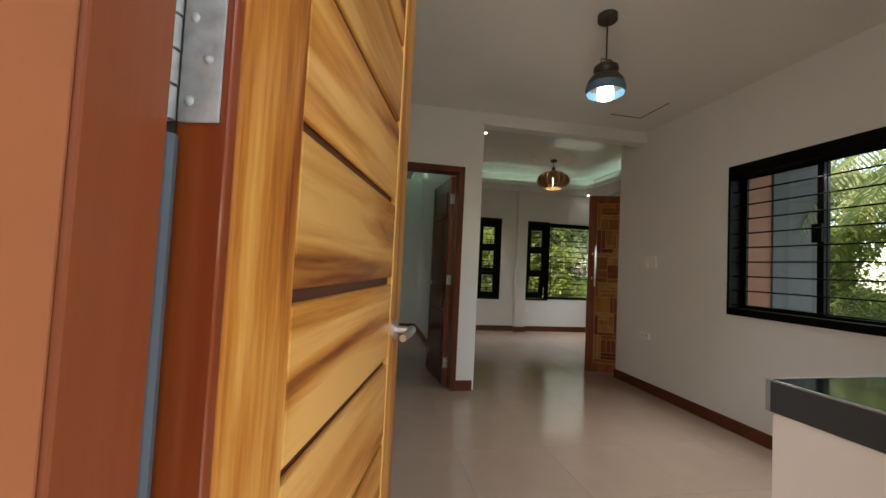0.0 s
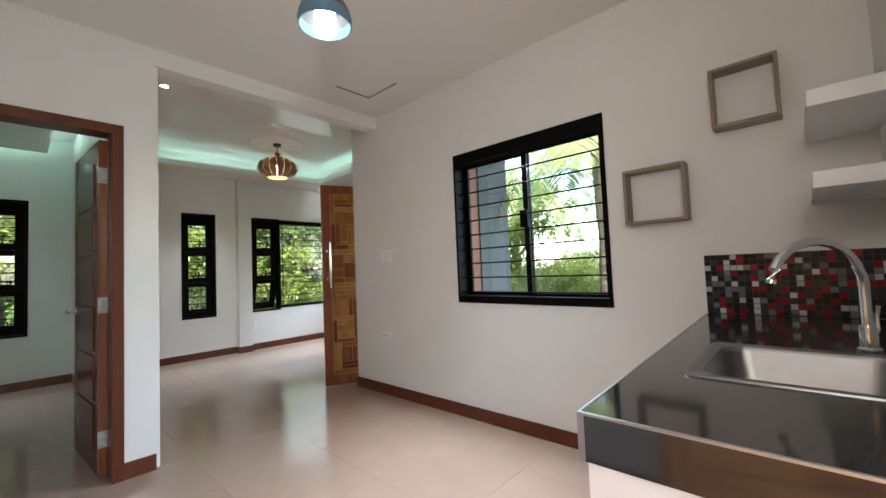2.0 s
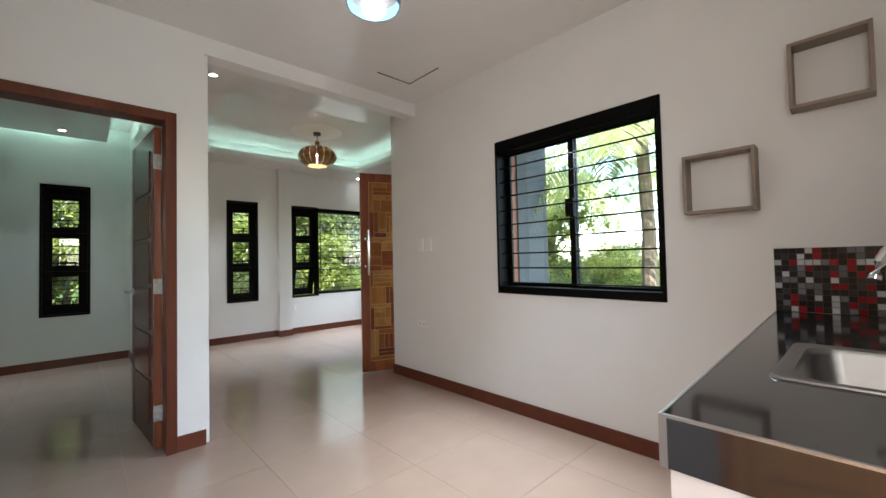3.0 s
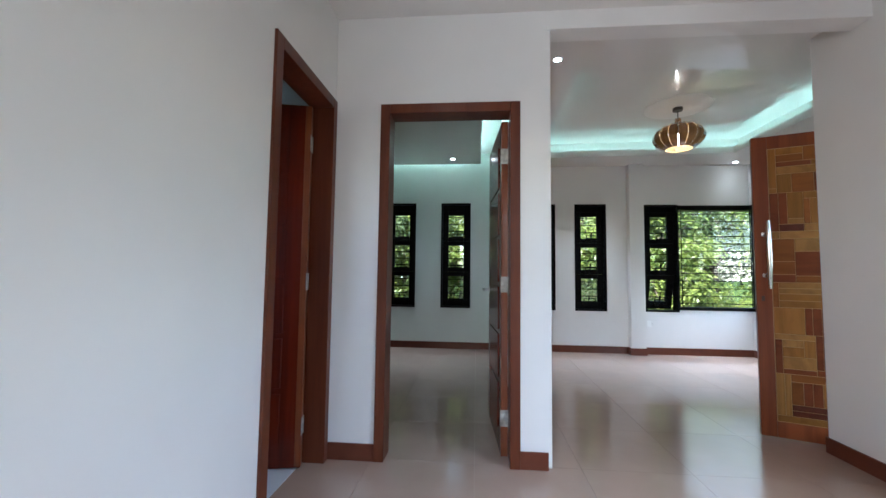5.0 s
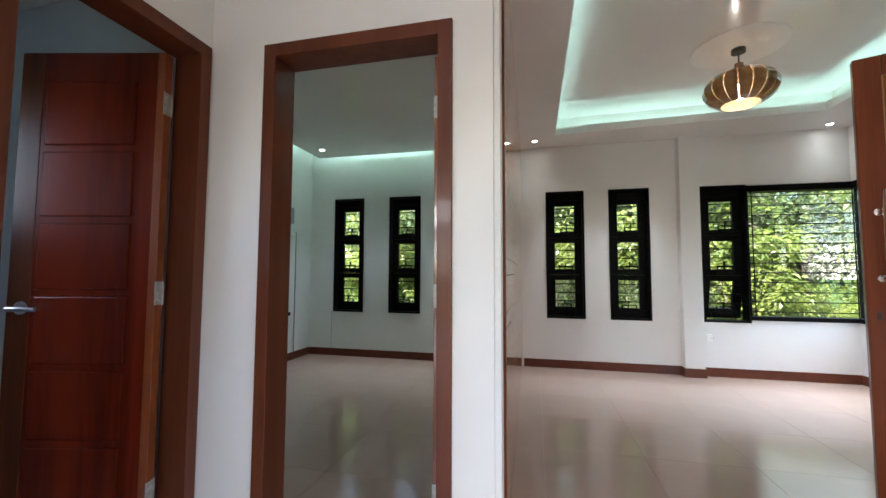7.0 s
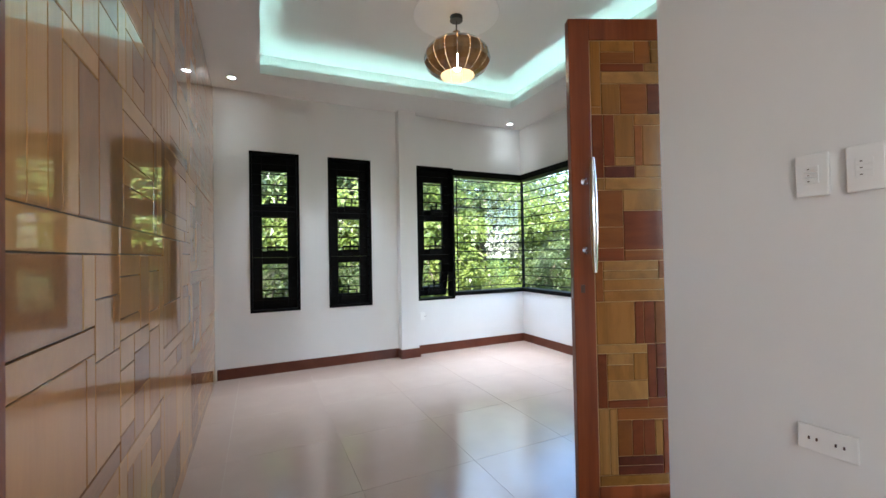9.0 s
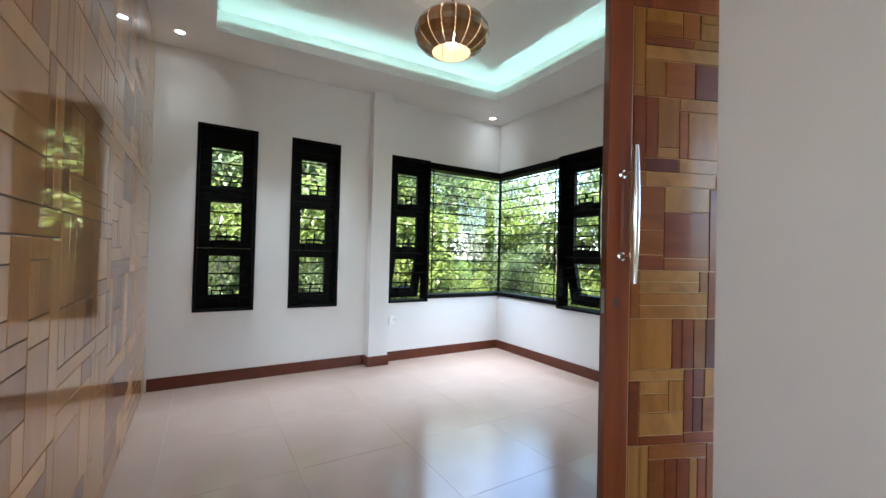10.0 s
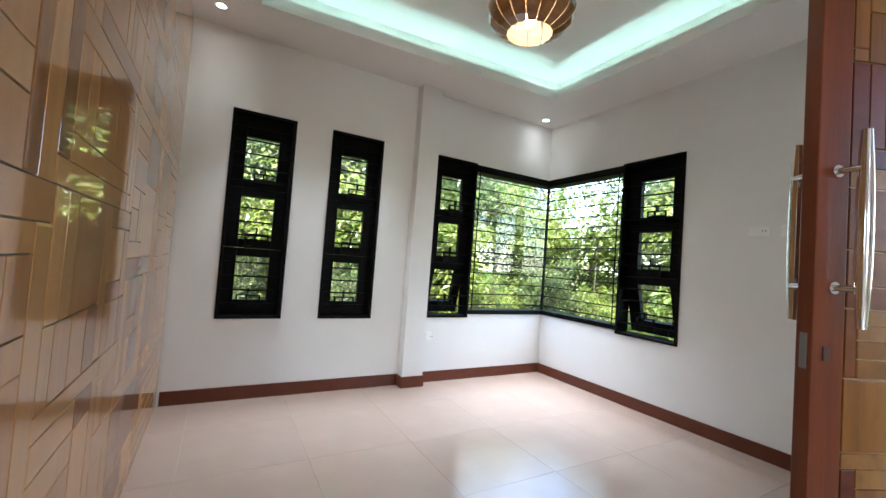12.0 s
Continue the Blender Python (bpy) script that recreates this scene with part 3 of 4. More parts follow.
def front_door():
    a = 75.2
    e = thing("front_door", pose(-0.160, 0.332, 0.012, 0, 0, a), "golden varnished front door of wide horizontal boards, standing ajar", "door")
    w, t, h = 0.835, 0.045, 2.095
    part("backing", boxm(0.004, w - 0.004, -t + 0.0135, -0.002, 0.004, h - 0.004), material("brown_groove_stain", (0.13, 0.042, 0.02), 0.5, vary=0.2), e)
    part("hinge_edge", boxm(0, 0.012, -t, 0, 0, h, 0.002), wood("red_brown_stained_edge", (0.19, 0.03, 0.007), (0.30, 0.062, 0.012), "z", 0.3, 0.3), e, "red brown stained hinge edge")
    part("stile", boxm(0.0125, 0.135, -t - 0.001, -t + 0.013, 0, h, 0.004), GOLD, e)
    part("stile", boxm(w - 0.135, w, -t - 0.001, 0, 0, h, 0.004), GOLD, e)
    part("rail", boxm(0.1355, w - 0.1355, -t, -t + 0.013, 0, 0.135, 0.003), GOLD, e)
    z, k = 0.15, 0
    while z < 2.05:
        z1 = min(z + 0.185, 2.09)
        part("board", boxm(0.137, w - 0.137, -t + 0.001, -t + 0.013, z, z1, 0.004), SLAT, e)
        z += 0.2015
    lever(e, 0.745, -t, 1.02, -1, -1)
    bm = bmesh.new()
    box(bm, -0.0035, -0.0005, -0.038, -0.004, 1.298, 1.47, 0.0008)
    box(bm, -0.03, -0.004, 0.001, 0.004, 1.298, 1.47, 0.0008)
    for q in range(6):
        tube(bm, [(-0.006, 0.004, 1.299 + 0.0285 * q), (-0.006, 0.004, 1.325 + 0.0285 * q)], 0.007, 12)
    for q in range(5):
        bmesh.ops.create_uvsphere(bm, u_segments=10, v_segments=6, radius=0.0045, matrix=Matrix.Translation((-0.0025, -0.013 - 0.014 * (q % 2), 1.315 + 0.034 * q)))
    part("hinge", bm, HINGE, e, "dull grey steel hinge with round screws and paint smears", smooth=True)


front_door()


# ---- patchwork timber ----
PIECES = [wood("patch_wood_%s" % n, d, l, ax, 0.42, 0.1, ring=3.0, per_object=0.16, sheen=0.12, stretch=0.15, spec=0.15) for n, d, l, ax in (
    ("honey", (0.165, 0.062, 0.010), (0.235, 0.096, 0.018), "z"), ("amber", (0.135, 0.038, 0.006), (0.185, 0.056, 0.010), "x"),
    ("straw", (0.19, 0.085, 0.02), (0.265, 0.124, 0.031), "z"), ("russet", (0.095, 0.019, 0.004), (0.14, 0.031, 0.007), "x"), ("wine", (0.055, 0.010, 0.004), (0.085, 0.018, 0.007), "z"))]
FILLER = material("cream_joint_filler", (0.38, 0.22, 0.085), 0.45, vary=0.1)
DARKJOINT = material("dark_joint", (0.05, 0.025, 0.014), 0.5, vary=0.2)
WPIECES = [wood("wall_wood_%s" % n, d, l, ax, 0.4, 1.0, ring=2.5, per_object=0.1, sheen=0.025, spec=0.3, stretch=0.12) for n, d, l, ax in (
    ("tan", (0.37, 0.152, 0.035), (0.45, 0.192, 0.047), "z"), ("pale", (0.46, 0.212, 0.056), (0.55, 0.262, 0.074), "z"), ("umber", (0.25, 0.092, 0.02), (0.31, 0.12, 0.028), "y"), ("plum", (0.20, 0.085, 0.035), (0.25, 0.108, 0.045), "z"))]


def piece_mesh(name, mat):
    """A unit block with a chamfered front, open at the back; front towards -y."""
    me = bpy.data.meshes.new(name)
    c = 0.488
    v = [(-0.5, 0.5, -0.5), (0.5, 0.5, -0.5), (0.5, 0.5, 0.5), (-0.5, 0.5, 0.5), (-0.5, -0.2, -0.5), (0.5, -0.2, -0.5), (0.5, -0.2, 0.5), (-0.5, -0.2, 0.5),
         (-c, -0.5, -c), (c, -0.5, -c), (c, -0.5, c), (-c, -0.5, c)]
    f = [(8, 9, 10, 11)]
    for a, b in ((0, 4), (4, 8)):
        f += [(a + k, a + (k + 1) % 4, b + (k + 1) % 4, b + k) for k in range(4)]
    me.from_pydata(v, [], f)
    me.materials.append(mat)
    return me


def patchwork(rng, u0, u1, z0, z1, least, most):
    """Cuts a rectangle into unequal oblongs, with narrow strips laid along the sides of larger blocks."""
    w, h = u1 - u0, z1 - z0
    big, small = max(w, h), min(w, h)
    if small < 1.7 * least and (big < 1.5 * most or rng.random() < 0.2):
        return [(u0, u1, z0, z1)]
    if big < most and small > 2.2 * least and rng.random() < 0.3 or big < most and small < 2.2 * least:
        return [(u0, u1, z0, z1)]
    across = w > h if rng.random() < 0.8 else w <= h
    if (w if across else h) < 2.0 * least:
        across = not across
    span = w if across else h
    cut = least * rng.uniform(0.85, 1.35) if big < 2.4 * most and rng.random() < 0.62 else span * rng.uniform(0.32, 0.68)
    cut = cut if rng.random() < 0.5 else span - cut
    if across:
        return patchwork(rng, u0, u0 + cut, z0, z1, least, most) + patchwork(rng, u0 + cut, u1, z0, z1, least, most)
    return patchwork(rng, u0, u1, z0, z0 + cut, least, most) + patchwork(rng, u0, u1, z0 + cut, z1, least, most)


def patch_leaf():
    """Heavy door leaf with a plain stile and a field of small timber offcuts on both faces."""
    e = thing("patchwork_door", pose(2.682, 4.445, 0.008, 0, 0, -22.8), "reddish brown door with patchwork of timber offcuts and steel pull handles", "door")
    w, t, h = 0.9, 0.042, 2.165
    part("stile", boxm(0, 0.092, 0, t, 0, h, 0.003), STILE, e)
    part("stile", boxm(w - 0.1, w, 0, t, 0, h, 0.003), STILE, e)
    part("top_rail", boxm(0.0925, w - 0.1005, 0, t, h - 0.095, h, 0.003), STILE, e)
    part("bottom_rail", boxm(0.0925, w - 0.1005, 0, t, 0, 0.11, 0.003), STILE, e)
    field = part("field", boxm(0.0925, w - 0.1005, 0.005, t - 0.005, 0.1105, h - 0.0955), FILLER, e)
    meshes = [piece_mesh("patch", m) for m in PIECES]
    rng = np.random.default_rng(11)
    for u0, u1, z0, z1 in patchwork(rng, 0.095, w - 0.103, 0.113, h - 0.098, 0.04, 0.2):
        small = min(u1 - u0, z1 - z0) < 0.056
        # beyond u 0.33 darker woods prevail, which paints in the hinge side's shade
        o = new("patch", meshes[rng.choice(5, p=[0.2, 0.3, 0.06, 0.3, 0.14] if u0 > 0.33 else [0.24, 0.16, 0.26, 0.2, 0.14] if small else [0.4, 0.24, 0.26, 0.1, 0.0])])
        o.parent = field
        o.location, o.scale = ((u0 + u1) / 2, 0.003, (z0 + z1) / 2), (u1 - u0 - 0.0035, 0.005, z1 - z0 - 0.0035)
    for side, sy in ((-1, 0.0), (1, t)):
        bm = bmesh.new()
        off, u = (0.05, 0.073) if side < 0 else (0.055, 0.05)
        pts = [(u, sy + side * off, z) for z in (1.045, 1.12, 1.2, 1.29, 1.38, 1.46, 1.535)]
        tube(bm, pts, [0.0105, 0.0145, 0.017, 0.0178, 0.017, 0.0145, 0.0105], 18)
        for z in (1.14, 1.44):
            tube(bm, [(u - 0.018, sy, z), (u - 0.007, sy + side * off, z)], 0.0085, 12)
            tube(bm, [(u - 0.018, sy, z), (u - 0.018, sy + side * 0.005, z)], 0.016, 16)
        part("pull_handle", bm, CHROME, e, "polished steel pull handle", smooth=True)
    part("lock_plate", boxm(-0.0015, 0.002, 0.012, 0.030, 0.93, 1.02, 0.0005), STEEL, e)
    part("keyhole", boxm(0.03, 0.048, -0.003, 0.001, 0.955, 0.99, 0.001), GROOVE, e)


patch_leaf()


CLAD_TOP = CZ - 0.002


def feature_wall():
    """Living room wall clad with glossy timber oblongs."""
    e = tagged(new("wall_cladding"), "glossy varnished patchwork timber cladding with dark joints", kind="structure")
    part("backing", boxm(1.0105, 1.038, YP + 0.123, YB - 0.004, 0.0, CLAD_TOP), DARKJOINT, e)
    part("end_strip", boxm(1.0385, 1.049, YP + 0.1215, YP + 0.16, 0.001, CLAD_TOP, 0.001), STILE, e)
    # the panelling stands a little out of square with the far wall
    e.matrix_world = Matrix.Translation((1.054, YB, 0)) @ pose(0, 0, 0, 0, 0, 0.65) @ Matrix.Translation((-1.0445, -YB, 0))
    meshes = [piece_mesh("wood_panel", m) for m in WPIECES]
    rng = np.random.default_rng(23)
    cells = patchwork(rng, YP + 0.162, YB - 0.002, 0.003, CLAD_TOP - 0.002, 0.062, 0.42)
    for y0, y1, z0, z1 in cells:
        thin = min(y1 - y0, z1 - z0) < 0.09
        o = new("wood_panel", meshes[rng.choice(4, p=[0.3, 0.6, 0.1, 0.0] if thin else [0.46, 0.16, 0.24, 0.14])])
        o.parent = e
        o.rotation_euler = (0, 0, radians(90))
        o.location, o.scale = (1.0415, (y0 + y1) / 2, (z0 + z1) / 2), (y1 - y0 - 0.003, 0.006, z1 - z0 - 0.003)


feature_wall()
structure("trim_wall_end", boxm(1.0105, 1.088, YP + 0.02, YP + 0.1195, 0.001, CLAD_TOP, 0.002), WALL, "white plastered end of the wall beside the cladding")


# ---- kitchen ----
def rrect(bm, cx, cy, w, h, r, z, n=6):
    out = []
    for k, (sx, sy) in enumerate(((1, 1), (-1, 1), (-1, -1), (1, -1))):
        for i in range(n + 1):
            a = math.pi / 2 * (k + i / n)
            out.append(bm.verts.new((cx + sx * (w / 2 - r) + r * math.cos(a), cy + sy * (h / 2 - r) + r * math.sin(a), z)))
    return out


def bridge(bm, a, b):
    for k in range(len(a)):
        bm.faces.new((a[k], a[(k + 1) % len(a)], b[(k + 1) % len(b)], b[k]))


CX0, CY1, CT = 1.187, 0.967, 0.917
e = thing("kitchen_counter", pose(0, 0, 0), "white kitchen base unit under a black granite worktop", "kitchen cabinet")
part("end_panel", boxm(CX0 + 0.008, CX0 + 0.028, YF, CY1 - 0.012, 0.0, CT - 0.093), CABINET, e)
part("front_panel", boxm(CX0 + 0.0285, XR, CY1 - 0.03, CY1 - 0.012, 0.0, CT - 0.093), CABINET, e)
e = thing("worktop", pose(0, 0, 0), "polished black granite worktop with silver edge trim", "worktop")
part("slab", slab("z", CT - 0.092, CT, CX0, XR - 0.002, YF + 0.001, CY1, [(1.605, 2.015, 0.43, 0.835)]), GRANITE, e)
for v in e.children[0].data.vertices:
    if v.co.y > 0.9:
        v.co.y += (v.co.x - CX0) * 0.028
bm = boxm(CX0 - 0.002, CX0 + 0.006, YF + 0.001, CY1 + 0.002, CT - 0.004, CT + 0.0015, 0.0008)
box(bm, CX0 + 0.006, XR - 0.002, CY1 - 0.004, CY1 + 0.002, CT - 0.004, CT + 0.0015, 0.0008)
box(bm, CX0 - 0.002, CX0 + 0.001, CY1 - 0.011, CY1 + 0.002, CT - 0.092, CT - 0.0042)
for v in bm.verts:
    if v.co.y > 0.9:
        v.co.y += (v.co.x - CX0) * 0.028
part("edge_trim", bm, material("aluminium_trim", (0.5, 0.5, 0.5), 0.35, 0.9, vary=0.05), e, "thin aluminium edge trim")

e = thing("kitchen_sink", pose(0, 0, 0), "stainless steel kitchen sink set in the worktop", "sink")
bm = bmesh.new()
cx, cy = 1.81, 0.635
rings = [rrect(bm, cx, cy, w, h, r, z) for w, h, r, z in ((0.482, 0.468, 0.03, CT + 0.001), (0.478, 0.464, 0.03, CT + 0.0055), (0.455, 0.44, 0.035, CT + 0.006), (0.445, 0.43, 0.04, CT + 0.003),
                                                        (0.41, 0.40, 0.06, CT + 0.003), (0.395, 0.385, 0.065, CT - 0.01), (0.38, 0.37, 0.07, CT - 0.13), (0.34, 0.33, 0.08, CT - 0.16))]
for a, b in zip(rings, rings[1:]):
    bridge(bm, a, b)
bm.faces.new(rings[-1])
part("bowl", bm, STEEL, e, smooth=True)
part("drain", lathe(bmesh.new(), [(0.0, 0.002), (0.03, 0.002), (0.042, 0.004), (0.045, 0.0)], 24, (cx, cy, CT - 0.16)), CHROME, e, smooth=True)

e = thing("kitchen_faucet", pose(0, 0, 0), "chrome gooseneck kitchen tap behind the sink", "tap")
base = Vector((2.095, 0.50, CT))
way = Vector((-0.75, 0.66, 0)).normalized()
part("base", lathe(bmesh.new(), [(0.0, 0.0), (0.027, 0.0), (0.027, 0.012), (0.02, 0.018), (0.02, 0.07), (0.017, 0.08), (0.0, 0.082)], 24, base), CHROME, e, smooth=True)
pts = [base + Vector((0, 0, z)) for z in (0.07, 0.14, 0.2)]
for k in range(1, 13):
    a = math.pi * 0.93 * k / 12
    pts.append(base + way * 0.148 * (1 - math.cos(a)) + Vector((0, 0, 0.19 + 0.135 * math.sin(a))))
pts.append(pts[-1] + (pts[-1] - pts[-2]) * 0.3)
part("spout", tube(bmesh.new(), pts, 0.0125, 14), CHROME, e, smooth=True)
part("tap_lever", tube(bmesh.new(), [base + Vector((0.02, -0.01, 0.05)), base + Vector((0.045, -0.02, 0.06)), base + Vector((0.055, -0.03, 0.13))], [0.01, 0.009, 0.006], 10), CHROME, e, smooth=True)


def wall_box(y0, y1, z0, z1, d=0.1):
    e = thing("box_shelf", pose(XR, (y0 + y1) / 2, z0), "open square taupe box shelf on the kitchen wall", "wall shelf", "box shelves on the kitchen wall")
    w, h, t = (y1 - y0) / 2, z1 - z0, 0.016
    part("side", boxm(-d, -0.001, -w, -w + t, 0, h, 0.0015), BOXWOOD, e)
    part("side", boxm(-d, -0.001, w - t, w, 0, h, 0.0015), BOXWOOD, e)
    part("bottom", boxm(-d, -0.001, -w + t, w - t, 0, t, 0.0015), BOXWOOD, e)
    part("top", boxm(-d, -0.001, -w + t, w - t, h - t, h, 0.0015), BOXWOOD, e)


wall_box(1.059, 1.372, 1.415, 1.728)
wall_box(0.654, 0.926, 1.857, 2.162)
for z in (1.72, 1.432):
    e = thing("floating_shelf", pose(2.31, YF, z), "thick white floating shelf on the kitchen wall", "wall shelf", "white floating shelves")
    part("board", boxm(0, XR - 2.312, 0.001, 0.232, 0, 0.06, 0.003), SHELFW, e)
    part("edge_band", boxm(0.001, XR - 2.313, 0.2321, 0.2335, 0.002, 0.058), SHELFW, e)


def switch_plate(m, w, h, label, slots, name="light_switch", cat="light switch"):
    """Moulded plate on a wall; x across, y out of the wall."""
    e = thing(name, m, label, cat)
    part("back_box", boxm(-w / 2 + 0.004, w / 2 - 0.004, 0.0005, 0.008, -h / 2 + 0.004, h / 2 - 0.004), PLASTIC, e)
    plate = part("plate", boxm(-w / 2, w / 2, 0.0085, 0.019, -h / 2, h / 2, 0.0035), PLASTIC, e)
    for u, z, a, b, dark in slots:
        part("rocker" if not dark else "slot", boxm(u - a / 2, u + a / 2, 0.017, 0.0225 if not dark else 0.0233, z - b / 2, z + b / 2, 0.001), GROOVE if dark else PLASTIC, plate)
    return e


rock = [(0, k * 0.018, 0.034, 0.016, False) for k in (-1, 0, 1)] + [(0.006, k * 0.018, 0.006, 0.003, True) for k in (-1, 0, 1)]
switch_plate(pose(XR, 3.713, 1.353, 0, 0, 90), 0.078, 0.125, "white plastic switch plate with three rockers", rock)
switch_plate(pose(XR, 3.60, 1.353, 0, 0, 90), 0.078, 0.125, "white plastic switch plate with three rockers", rock)
sock = [(s * 0.03 + q * 0.009, 0.0, 0.004, 0.009, True) for s in (-1, 1) for q in (-1, 1)]
switch_plate(pose(XR, 3.70, 0.578, 0, 0, 90), 0.135, 0.075, "white plastic double wall socket low on the wall", sock, "wall_socket", "socket")
switch_plate(pose(XE, 5.333, 1.52, 0, 0, 90), 0.125, 0.07, "white plastic wall socket beside the corner window", sock[:2], "wall_socket", "socket")
switch_plate(pose(XE, 5.165, 1.52, 0, 0, 90), 0.09, 0.075, "white plastic wall socket beside the corner window", sock[:2], "wall_socket", "socket")
switch_plate(pose(3.15, YB, 0.436, 0, 0, 180), 0.06, 0.085, "small white plastic wall socket beside the pilaster", sock[:2], "wall_socket", "socket")


# ---- lamps ----
DARKLAMP = material("dark_taupe_lamp_metal", (0.045, 0.038, 0.032), 0.4, 0.3, vary=0.1)
FROST = glow("lit_frosted_glass", (0.82, 0.93, 1.0), 3.0)
WARM = glow("lit_warm_bulb", (1.0, 0.9, 0.74), 5.0)
SPOTGLOW = glow("lit_downlight_lens", (0.93, 1.0, 0.97), 4.0)
COVE = glow("lit_cyan_led_strip", (0.58, 1.0, 0.92), 1.4)
COVEW = glow("lit_pale_led_strip", (0.62, 1.0, 0.9), 4.0)
BLUEGLASS = material("blue_lit_glass_skirt", (0.07, 0.15, 0.22), 0.15, vary=0.05, coat=0.5)

e = thing("kitchen_pendant_lamp", pose(1.349, 2.10, 0), "dark taupe dome pendant lamp with a lit white glass", "pendant lamp")
part("ceiling_rose", lathe(bmesh.new(), [(0.0, CZ), (0.058, CZ), (0.058, CZ - 0.035), (0.05, CZ - 0.042), (0.0, CZ - 0.043)], 28), DARKLAMP, e, smooth=True)
part("rod", tube(bmesh.new(), [(0, 0, CZ - 0.04), (0, 0, 2.49)], 0.005, 8), DARKLAMP, e)
bm = tube(bmesh.new(), [(-0.035, 0, 2.505), (0.035, 0, 2.505)], 0.003, 6)
for s in (-1, 1):
    tube(bm, [(s * 0.034, 0, 2.507), (s * 0.038, 0, 2.46)], 0.003, 6)
part("bracket", bm, DARKLAMP, e)
part("cap", lathe(bmesh.new(), [(0.0, 2.475), (0.045, 2.475), (0.07, 2.455), (0.073, 2.435), (0.06, 2.415), (0.062, 2.405)], 32), DARKLAMP, e, smooth=True)
part("shade", lathe(bmesh.new(), [(0.055, 2.408), (0.078, 2.40), (0.10, 2.372), (0.112, 2.34), (0.108, 2.34), (0.096, 2.37), (0.074, 2.394), (0.052, 2.40)], 36), DARKLAMP, e, smooth=True)
part("glass_skirt", lathe(bmesh.new(), [(0.112, 2.339), (0.118, 2.31), (0.112, 2.29), (0.108, 2.29), (0.113, 2.31), (0.108, 2.339)], 36), BLUEGLASS, e, smooth=True)
part("lit_glass", lathe(bmesh.new(), [(0.0, 2.40), (0.04, 2.40), (0.048, 2.27), (0.045, 2.262), (0.0, 2.262)], 28), FROST, e, smooth=True)

# cream tint that imitates the bulb's light on the slats' inner faces
SLATGLOW = material("cream_lit_slat_tint", (0.5, 0.38, 0.22), 0.5, vary=0.06)
SLATOUT = wood("glossy_brown_lamp_veneer", (0.16, 0.07, 0.022), (0.30, 0.145, 0.05), "z", 0.2, 0.8)
e = thing("slatted_pendant_lamp", pose(2.85, 5.825, 0), "round pendant lamp of curved brown wooden slats, lit", "pendant lamp")
part("ceiling_rose", lathe(bmesh.new(), [(0.0, TOP - 0.053), (0.05, TOP - 0.053), (0.05, TOP - 0.085), (0.0, TOP - 0.088)], 28), DARKLAMP, e, smooth=True)
part("cord", tube(bmesh.new(), [(0, 0, TOP - 0.07), (0, 0, 2.70)], 0.006, 8), DARKLAMP, e)
NS = 17
for k in range(NS):
    a = 2 * math.pi * k / NS
    bm = bmesh.new()
    prof = []
    for i in range(13):
        s = i / 12
        th = math.radians(-58 + 140 * s)
        prof.append((0.255 * math.cos(th) if th < 1.35 else 0.255 * math.cos(th) * 0.9 + 0.012, 2.665 + 0.155 * math.sin(th)))
    prof += [(0.032, 2.835), (0.03, 2.875)]
    rings = []
    for r, z in prof:
        half = min(0.045, r * math.tan(math.pi / NS) * (0.93 if z < 2.7 else 0.8))
        pts4 = [(r, -half, z), (r, half, z), (r - 0.003, half, z), (r - 0.003, -half, z)]
        rings.append([bm.verts.new((x * math.cos(a) - y * math.sin(a), x * math.sin(a) + y * math.cos(a), zz)) for x, y, zz in pts4])
    for p, q in zip(rings, rings[1:]):
        bridge(bm, p, q)
    bm.faces.new(rings[0])
    bm.faces.new(rings[-1][::-1])
    s = part("slat", bm, SLATOUT, e)
    # thin skin added behind the slat to carry the painted glow
    bm = bmesh.new()
    rings = []
    for r, z in prof[:11]:
        half = min(0.045, r * math.tan(math.pi / NS) * (0.93 if z < 2.7 else 0.8)) - 0.001
        rings.append([bm.verts.new((x * math.cos(a) - y * math.sin(a), x * math.sin(a) + y * math.cos(a), z)) for x, y in ((r - 0.0034, -half), (r - 0.0034, half), (r - 0.0042, half), (r - 0.0042, -half))])
    for p, q in zip(rings, rings[1:]):
        bridge(bm, p, q)
    part("lining", bm, SLATGLOW, s, "inner face tinted pale cream as if lit by the bulb")
part("bulb", lathe(bmesh.new(), [(0.0, 2.70), (0.016, 2.70), (0.018, 2.67), (0.033, 2.63), (0.034, 2.605), (0.022, 2.58), (0.0, 2.572)], 20), WARM, e, smooth=True)

structure("trim_ceiling_medallion", lathe(bmesh.new(), [(0.0, TOP - 0.052), (0.312, TOP - 0.052), (0.332, TOP - 0.048), (0.335, TOP - 0.04)], 64, (2.85, 5.825, 0)),
          material("matt_white_plaster", (0.82, 0.81, 0.79), 0.8, vary=0.02), "round white plaster disc round the pendant", smooth=True)


